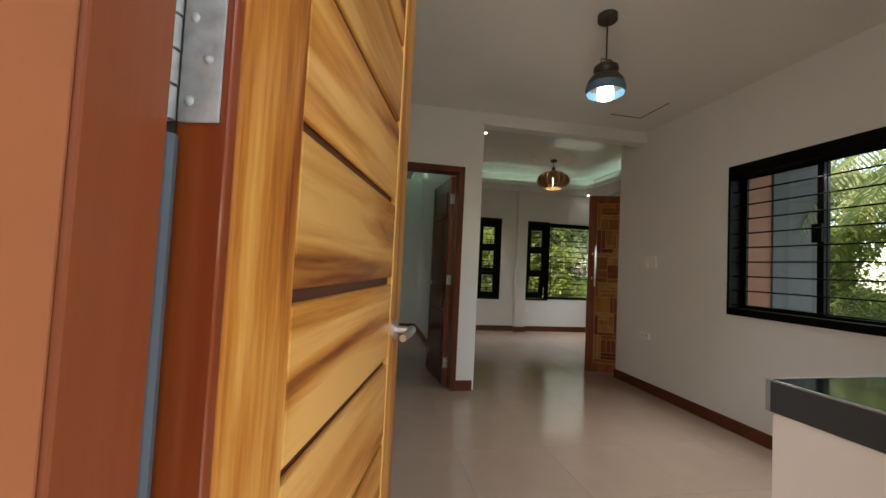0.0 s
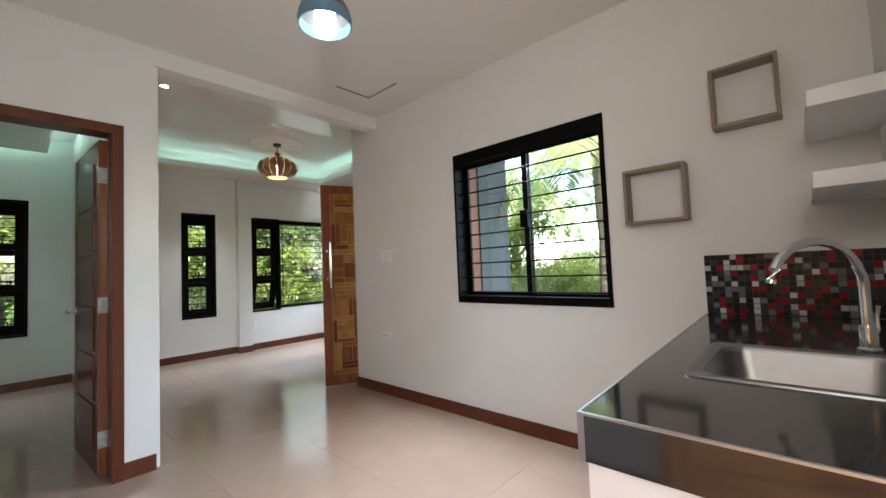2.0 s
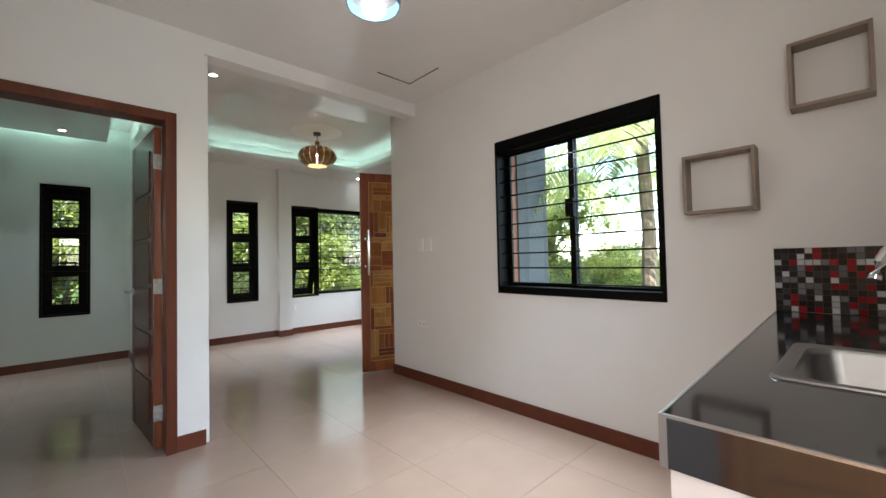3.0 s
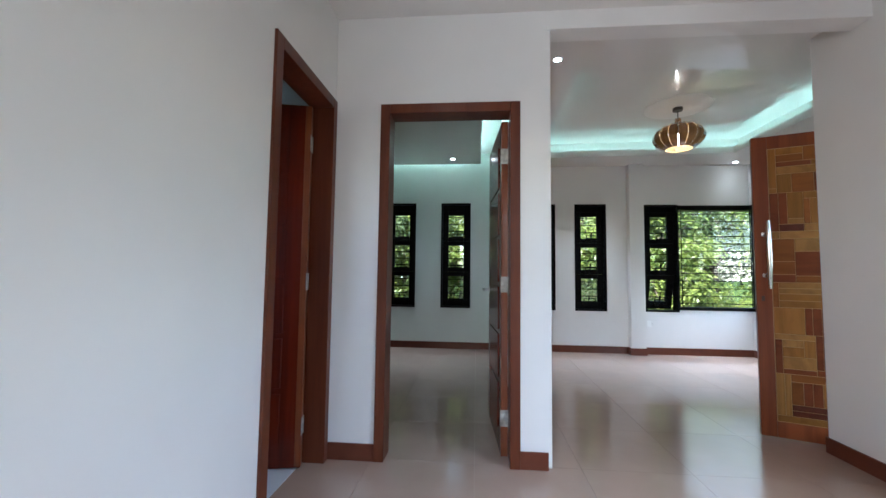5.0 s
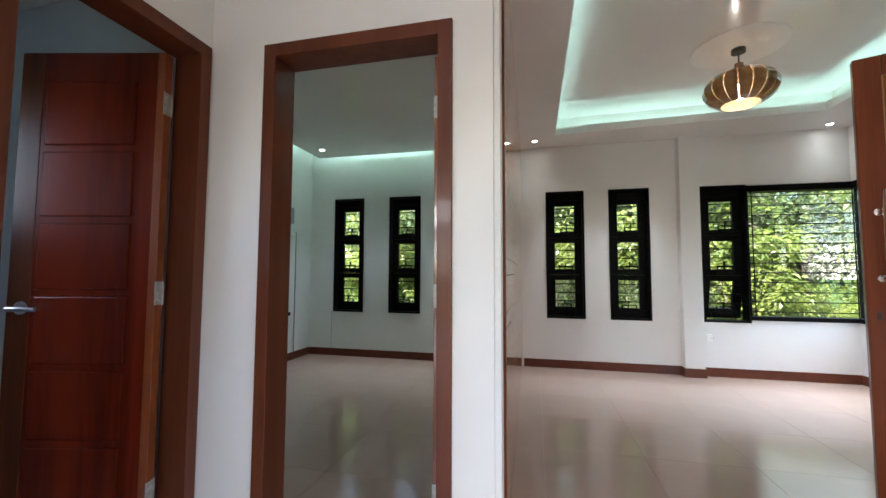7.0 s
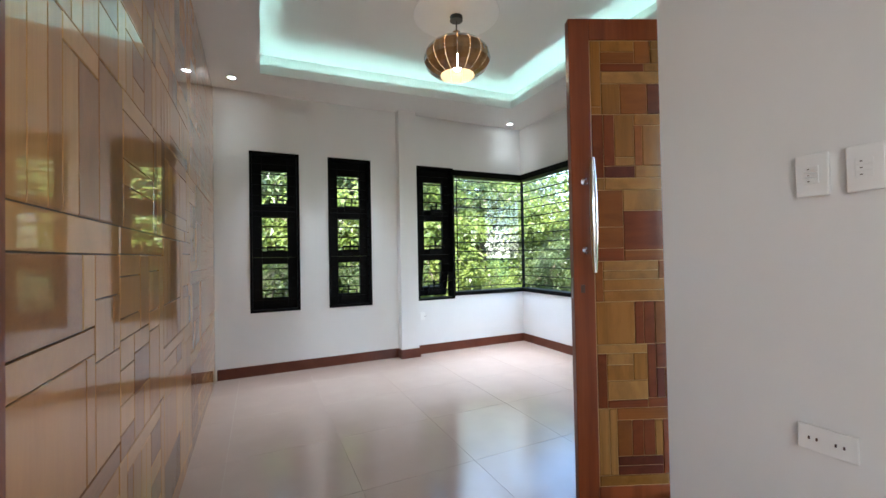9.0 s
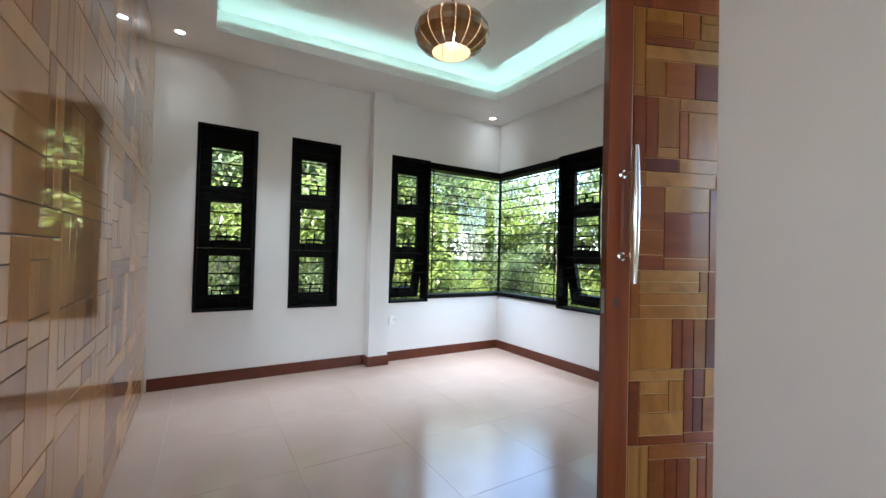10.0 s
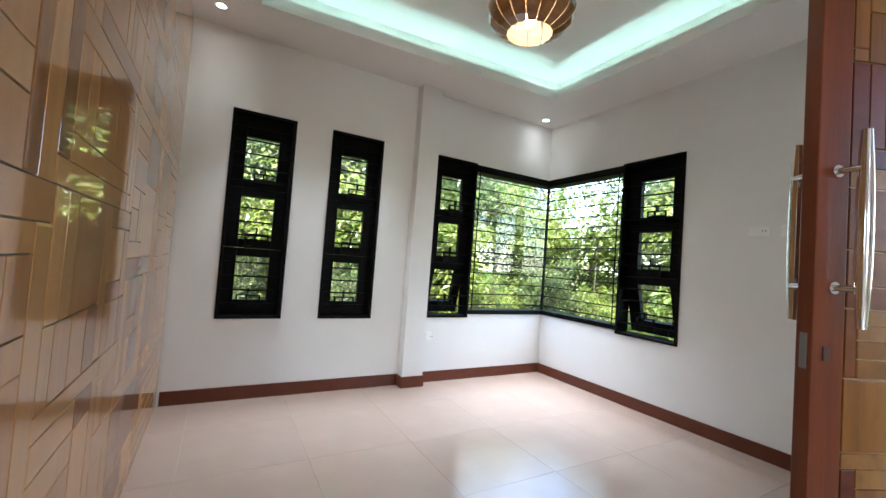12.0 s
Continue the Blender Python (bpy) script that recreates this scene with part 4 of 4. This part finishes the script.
def downlight(x, y, z, watts):
    e = thing("downlight", pose(x, y, z), "small round recessed ceiling downlight, lit", "downlight", "recessed downlights")
    part("ring", lathe(bmesh.new(), [(0.027, -0.0005), (0.04, -0.0005), (0.04, -0.004), (0.029, -0.006), (0.027, -0.0005)], 28), CHROME, e, smooth=True)
    part("lens", lathe(bmesh.new(), [(0.0, -0.0035), (0.027, -0.0035), (0.027, -0.001)], 24), SPOTGLOW, e)
    s = new("downlight_beam", bpy.data.lights.new("downlight_beam", "SPOT"))
    s.data.energy, s.data.spot_size, s.data.spot_blend, s.data.shadow_soft_size, s.data.color = watts, radians(105), 0.8, 0.09, (0.88, 1.0, 0.96)
    s.matrix_world = Matrix.Translation((x, y, z - 0.012))


for x, y in ((1.228, 7.11), (4.32, 7.23)):
    downlight(x, y, CZ, DOWN_W)
downlight(1.245, 4.34, CZ, DOWN_W * 0.4)
for x, y in ((0.29, 6.91), (-1.5, 6.85)):
    downlight(x, y, CZ, DOWN_W * 0.6)

# cove: back boards behind the lip, and light strips lying on the soffit
bm = bmesh.new()
B = 0.13
for a in ((TX0 - B - 0.01, TX0 - B, TY0 - B, TY1 + B), (TX1 + B, TX1 + B + 0.01, TY0 - B, TY1 + B), (TX0 - B, TX1 + B, TY0 - B - 0.01, TY0 - B), (TX0 - B, TX1 + B, TY1 + B, TY1 + B + 0.01)):
    box(bm, *a, CZ + 0.03, TOP - 0.04)
V = 0.016
for a in ((TX0 - V, TX0, TY0 - V, TY1 + V), (TX1, TX1 + V, TY0 - V, TY1 + V), (TX0, TX1, TY0 - V, TY0), (TX0, TX1, TY1, TY1 + V)):
    box(bm, *a, CZ + 0.0305, CZ + 0.085)
far_edge(bm.verts, 0.2)
structure("trim_cove", bm, CEIL, "white painted cove boards")
L = 0.085
for x0, x1, y0, y1 in ((TX0 - L, TX0 - L + 0.012, TY0, TY1), (TX1 + L - 0.012, TX1 + L, TY0, TY1), (TX0, TX1, TY0 - L, TY0 - L + 0.012), (TX0, TX1, TY1 + L - 0.012, TY1 + L)):
    e = thing("led_strip", pose((x0 + x1) / 2, (y0 + y1) / 2, CZ + 0.03), "cyan white led strip lying in the ceiling cove", "led strip", "led strips in the cove")
    if y0 > TY1:
        e.matrix_world = pose(2.745, (y0 + y1) / 2 + 0.022, CZ + 0.03, 0, 0, math.degrees(math.atan(SKEW)))
    w, d = (x1 - x0) / 2, (y1 - y0) / 2
    part("tape", boxm(-w, w, -d, d, 0.0005, 0.004), PLASTIC, e)
    part("light_line", boxm(-w + 0.001, w - 0.001, -d + 0.001, d - 0.001, 0.004, 0.009), COVE, e)
for x0, x1, y0, y1 in ((0.62, 0.632, 4.2, 7.0), (-1.7, 0.6, 7.12, 7.132), (-1.70, -1.688, 4.2, 7.0)):
    e = thing("led_strip", pose((x0 + x1) / 2, (y0 + y1) / 2, CZ + 0.04), "pale led strip lying on the bedroom ceiling panel", "led strip", "led strips in the bedroom")
    w, d = (x1 - x0) / 2, (y1 - y0) / 2
    part("tape", boxm(-w, w, -d, d, 0.0005, 0.004), PLASTIC, e)
    part("light_line", boxm(-w + 0.001, w - 0.001, -d + 0.001, d - 0.001, 0.004, 0.009), COVEW, e)

# ---- bedroom fittings ----
CLOSET = wood("brown_closet_wood", (0.15, 0.07, 0.025), (0.25, 0.125, 0.05), "z", 0.35, 0.4)
e = thing("closet_door", pose(XB, 5.95, 0.12), "tall brown wooden closet panel on the bedroom wall", "closet")
part("board", boxm(0.001, 0.03, -0.46, 0.46, 0, 2.56, 0.003), CLOSET, e)
part("board_frame", boxm(0.031, 0.04, 0.40, 0.46, 0, 2.56, 0.002), CLOSET, e)
e = thing("breaker_box", pose(XB, 6.765, 1.82), "grey metal breaker box on the bedroom wall", "breaker box")
part("case", boxm(0.001, 0.05, -0.155, 0.155, 0, 0.21, 0.004), GREY, e)
part("cover", boxm(0.051, 0.056, -0.12, 0.10, 0.03, 0.18, 0.002), GREY, e)
e = thing("wall_bracket", pose(XB, 6.77, 1.66), "small white bracket with loose cables on the wall", "bracket")
part("plate", boxm(0.001, 0.04, -0.2, 0.2, 0, 0.035, 0.003), PLASTIC, e)
part("cable", tube(bmesh.new(), [(0.03, 0.02, 0.0), (0.04, 0.05, -0.2), (0.02, 0.09, -0.5), (0.02, 0.07, -0.95)], 0.004, 6), PLASTIC, e)
e = thing("power_adapter", pose(XB, 6.83, 0.60), "small black power adapter on the wall", "adapter")
part("case", boxm(0.001, 0.05, -0.06, 0.06, 0, 0.045, 0.006), BLACK, e)
e = thing("cable_conduit", pose(XB, 7.03, 0.1), "thin grey cable conduit running down the wall", "conduit")
part("pipe", tube(bmesh.new(), [(0.012, 0, 0), (0.012, 0, 1.62)], 0.007, 8), GREY, e)
e = thing("cable_conduit", pose(-1.62, YBB - 0.001, 0.1), "thin cable running down under the window", "cable")
part("wire", tube(bmesh.new(), [(0, -0.005, 0), (0, -0.005, 0.52)], 0.003, 6), GREY, e)


# ---- outdoors ----
def foliage(name, dark, light, trans):
    """Leaves whose tint drifts from clump to clump and a little from leaf to leaf."""
    m = bpy.data.materials.new(name)
    m.use_nodes = True
    n, l = m.node_tree.nodes, m.node_tree.links
    b = n["Principled BSDF"]
    b.inputs["Roughness"].default_value = 0.4
    ge, co, no = n.new("ShaderNodeNewGeometry"), n.new("ShaderNodeTexCoord"), n.new("ShaderNodeTexNoise")
    no.inputs["Scale"].default_value, no.inputs["Detail"].default_value = 1.4, 2
    l.new(co.outputs["Object"], no.inputs["Vector"])
    mix = n.new("ShaderNodeMath")
    mix.operation = "MULTIPLY_ADD"
    mix.inputs[1].default_value = 0.35
    l.new(ge.outputs["Random Per Island"], mix.inputs[0])
    l.new(no.outputs["Fac"], mix.inputs[2])
    cr = n.new("ShaderNodeValToRGB")
    e = cr.color_ramp.elements
    e[0].position, e[0].color = 0.48, (*dark, 1)
    e[1].position, e[1].color = 0.9, (*light, 1)
    l.new(mix.outputs[0], cr.inputs[0])
    l.new(cr.outputs[0], b.inputs["Base Color"])
    tl, ad = n.new("ShaderNodeBsdfTranslucent"), n.new("ShaderNodeMixShader")
    l.new(cr.outputs[0], tl.inputs[0])
    ad.inputs[0].default_value = trans
    l.new(b.outputs[0], ad.inputs[1])
    l.new(tl.outputs[0], ad.inputs[2])
    l.new(ad.outputs[0], n["Material Output"].inputs[0])
    return m


LEAF = foliage("green_leaves", (0.065, 0.10, 0.036), (0.15, 0.19, 0.068), 0.55)
LEAF2 = foliage("yellow_green_leaves", (0.11, 0.16, 0.034), (0.24, 0.28, 0.062), 0.6)
LEAF3 = foliage("deep_green_leaves", (0.062, 0.088, 0.045), (0.13, 0.16, 0.08), 0.5)
PALM = foliage("palm_fronds", (0.20, 0.25, 0.08), (0.38, 0.40, 0.17), 0.65)


def leaf_mesh(name, centres, hearts, sizes, rng, mat):
    """Many small folded leaves, one island each, that turn outwards and up from the heart of their clump."""
    n = len(centres)
    unit = lambda a: a / (np.linalg.norm(a, axis=1)[:, None] + 1e-9)
    up = unit(unit(centres - hearts) * 0.6 + np.array([0, 0, 0.75]) + rng.normal(size=(n, 3)) * 0.42)
    d = rng.normal(size=(n, 3)) + unit(centres - hearts) * 0.8 + np.array([0, 0, -0.5])
    d = unit(d - up * np.sum(d * up, axis=1)[:, None])
    s = np.cross(up, d)
    L = sizes[:, None]
    v = np.stack([centres, centres + d * L * 0.45 + s * L * 0.24 + up * L * 0.07, centres + d * L - up * L * 0.12, centres + d * L * 0.45 - s * L * 0.24 + up * L * 0.07], 1).reshape(-1, 3)
    i = np.arange(n) * 4
    f = np.concatenate([np.stack([i, i + 1, i + 2], 1), np.stack([i, i + 2, i + 3], 1)])
    me = bpy.data.meshes.new(name)
    me.from_pydata(v.tolist(), [], f.tolist())
    me.materials.append(mat)
    return me


def tree(seed, height, spread, leaves, leaf, mat, label, low=0.25):
    """A tapered trunk with forking limbs, and leaves in separate clumps round the twigs."""
    rng = np.random.default_rng(seed)
    e = thing("tree", pose(0, 0, 0), label, "tree", "trees round the house")
    bm = bmesh.new()
    tips = []
    h0 = height * 0.55
    tube(bm, [(0, 0, 0), (0.08, 0.03, h0 * 0.4), (-0.03, 0.06, h0)], [0.11, 0.085, 0.05], 8)
    for k in range(16):
        a, z = rng.uniform(0, 2 * math.pi), height * rng.uniform(low, 0.55)
        r = spread * rng.uniform(0.55, 1.0)
        mid = Vector((math.cos(a) * r * 0.5, math.sin(a) * r * 0.5, z + rng.uniform(0.1, 0.25) * height))
        end = Vector((math.cos(a) * r, math.sin(a) * r, z + rng.uniform(-0.02, 0.42) * height))
        tube(bm, [(0, 0.03, z), mid, end], [0.045, 0.026, 0.008], 6)
        tips += [mid, end, (mid + end) / 2]
        for _ in range(5):
            q = mid.lerp(end, rng.uniform(0.1, 1.0))
            t = q + Vector(rng.normal(size=3)) * spread * 0.26
            tube(bm, [q, t], [0.012, 0.004], 5)
            tips.append(t)
    part("trunk", bm, BARK, e, smooth=True)
    tips = np.array([list(t) for t in tips])
    size = rng.uniform(0.45, 1.3, len(tips))
    pick = rng.choice(len(tips), leaves, p=size ** 2 / np.sum(size ** 2))
    c = tips[pick] + rng.normal(size=(leaves, 3)) * (size[pick] * spread)[:, None] * np.array([0.125, 0.125, 0.085])
    crown = new("crown", leaf_mesh("crown", c, tips[pick] - np.array([0, 0, 0.1]), rng.uniform(0.5, 1.4, leaves) * leaf, rng, mat))
    crown.parent = e
    return e


def palm(seed, height, label):
    """A coconut palm: a leaning trunk and long arching fronds with two rows of leaflets."""
    rng = np.random.default_rng(seed)
    e = thing("palm_tree", pose(0, 0, 0), label, "palm tree", "palms round the house")
    part("trunk", tube(bmesh.new(), [(0, 0, 0), (0.1, 0, height * 0.5), (0.0, 0.05, height)], [0.16, 0.12, 0.10], 10), BARK, e, smooth=True)
    for k in range(13):
        a = 2 * math.pi * k / 13 + rng.uniform(-0.15, 0.15)
        L, rise = rng.uniform(2.2, 3.0), rng.uniform(-0.1, 1.0)
        pts = [Vector((math.cos(a) * L * s, math.sin(a) * L * s, height + rise * 1.6 * s - 2.3 * s * s)) for s in np.linspace(0, 1, 12)]
        bm = tube(bmesh.new(), pts, [0.022 - 0.0016 * i for i in range(12)], 5)
        side = Vector((-math.sin(a), math.cos(a), 0))
        for i in range(66):
            s = 0.1 + 0.9 * i / 66
            j = min(int(s * 11), 10)
            p = pts[j].lerp(pts[j + 1], s * 11 - j)
            d = (pts[j + 1] - pts[j]).normalized()
            ll = 0.62 * math.sin(math.pi * (0.12 + 0.8 * s)) + 0.08
            for sg in (-1, 1):
                w = (side * sg + d * 0.55 + Vector((0, 0, -0.35 - 0.3 * rng.random()))).normalized()
                q = [p - d * 0.012, p + w * ll * 0.55 + Vector((0, 0, 0.02)) - d * 0.011, p + w * ll + Vector((0, 0, -0.07)), p + w * ll * 0.55 + d * 0.011, p + d * 0.012]
                bm.faces.new([bm.verts.new(v) for v in q])
        part("frond", bm, PALM, e)
    return e


GZ = -0.36
t1 = tree(3, 5.2, 1.9, 11500, 0.12, LEAF, "leafy green garden tree with thin branches")
t1.matrix_world = pose(6.8, 12.2, GZ)
t2 = tree(5, 3.4, 1.5, 11000, 0.12, LEAF2, "bright yellow green bushy garden tree", 0.08)
t2.matrix_world = pose(4.5, 11.2, GZ)
t3 = tree(8, 6.5, 2.4, 11500, 0.14, LEAF3, "tall dark green tree behind the garden")
t3.matrix_world = pose(1.5, 13.5, GZ)
for k, (src, x, y, r, s) in enumerate(((t2, 2.3, 11.3, 70, 1.0), (t2, 0.3, 11.2, 200, 0.9), (t1, -1.2, 11.8, 120, 1.0), (t2, -2.3, 11.0, 310, 0.85), (t3, 4.3, 14.6, 90, 1.1),
                                        (t1, 9.0, 8.2, 250, 1.0), (t2, 8.0, 9.9, 140, 1.0), (t2, 8.6, 6.7, 180, 1.15), (t1, 13.5, 10.4, 75, 0.8),
                                        (t3, -3.5, 14.0, 20, 1.1), (t1, 3.6, 12.2, 60, 1.1), (t2, 8.4, 6.6, 15, 0.7), (t2, 12.5, 5.0, 110, 0.6), (t2, 11.4, 5.6, 80, 0.6), (t3, 8.0, 15.5, 10, 1.25),
                                        (t3, -1.5, 16.5, 280, 1.0), (t3, 2.8, 17.0, 30, 1.05), (t3, 6.4, 16.0, 100, 1.0), (t2, 6.0, 13.6, 100, 1.2), (t2, 1.0, 13.2, 10, 1.2), (t2, -3.0, 13.0, 60, 1.2), (t3, 13.5, 11.0, 10, 0.9), (t3, 15.5, 7.0, 10, 0.4), (t3, -8.0, 12.0, 10, 1.2), (t3, -5.0, -8.0, 50, 1.1), (t1, 3.0, -9.0, 50, 1.1), (t3, 0.0, -12.0, 140, 1.2), (t3, 11.5, 17.5, 200, 1.1),
                                        (t2, 5.6, 10.0, 33, 0.42), (t1, 6.9, 9.6, 205, 0.4), (t2, 7.2, 8.3, 77, 0.4), (t1, 3.4, 10.0, 290, 0.36), (t2, 7.4, 7.2, 150, 0.36), (t1, 1.2, 10.2, 12, 0.38), (t1, 7.9, 5.2, 66, 0.32), (t2, 8.4, 4.0, 240, 0.36), (t2, 9.8, 4.7, 20, 0.55), (t1, 8.8, 11.9, 40, 0.6), (t2, 10.4, 11.0, 160, 0.65), (t1, 7.0, 14.6, 260, 0.7), (t2, 11.0, 8.0, 95, 0.6))):
    copy_thing(src, pose(x, y, GZ, 0, 0, r)).scale = (s, s, s)
pa = palm(4, 3.95, "coconut palm with long arching fronds")
pa.matrix_world = pose(7.7, 3.3, GZ)
copy_thing(pa, pose(10.6, 6.9, GZ, 0, 0, 80))
copy_thing(pa, pose(12.2, 3.9, GZ, 0, 0, 200))


# ---- floor tiles ----
def unit_mesh(name, mat, bev=0.02):
    me = bpy.data.meshes.new(name)
    bm = bmesh.new()
    bmesh.ops.create_cube(bm, size=1)
    for f in [f for f in bm.faces if f.normal.z < -0.5]:
        bm.faces.remove(f)
    bm.to_mesh(me)
    bm.free()
    me.materials.append(mat)
    return me


TP = 0.625
tile_mesh = unit_mesh("tile", TILE)
for i in range(-7, 5):
    for j in range(-9, 4):
        x0, x1 = max(1.883 + i * TP, XB), min(1.883 + (i + 1) * TP, XE)
        y0, y1 = max(5.68 + j * TP, YF - W - 0.02), min(5.68 + (j + 1) * TP, YBB)
        if x1 - x0 < 0.02 or y1 - y0 < 0.02 or (x1 < XL + 0.05 and y1 < YP):
            continue
        t = new("tile", tile_mesh)
        t.parent = FLOOR
        t.location = ((x0 + x1) / 2, (y0 + y1) / 2, -0.004)
        t.scale = (x1 - x0 - 0.0016, y1 - y0 - 0.0016, 0.008)

# ---- mosaic splashback ----
SPLASH = structure("trim_splashback", boxm(XR - 0.006, XR - 0.001, YF + 0.001, 1.016, CT + 0.001, 1.219), GROOVE, "mosaic splashback of black, grey, white and red glass tiles")
glassy = [material("mosaic_%s" % n, c, 0.2, vary=0.08, scale=60, per_object=0.2, spec=0.3) for n, c in (
    ("black", (0.012, 0.012, 0.014)), ("charcoal", (0.035, 0.038, 0.045)), ("grey", (0.15, 0.16, 0.18)), ("silver", (0.5, 0.52, 0.54)), ("red", (0.26, 0.006, 0.016)))]
mosaic = []
for mm in glassy:
    me = piece_mesh("mosaic_tile", mm)
    mosaic.append(me)
rng = np.random.default_rng(7)
NZ, NY = 11, 24
pz, py = (1.219 - CT - 0.001) / NZ, (1.016 - YF - 0.001) / NY
for i in range(NY):
    for k in range(NZ):
        o = new("mosaic_tile", mosaic[rng.choice(5, p=[0.38, 0.22, 0.12, 0.12, 0.16])])
        o.parent = SPLASH
        o.rotation_euler = (0, 0, radians(-90))
        o.location, o.scale = (XR - 0.008, YF + 0.001 + py * (i + 0.5), CT + 0.001 + pz * (k + 0.5)), (py - 0.0025, 0.005, pz - 0.0025)
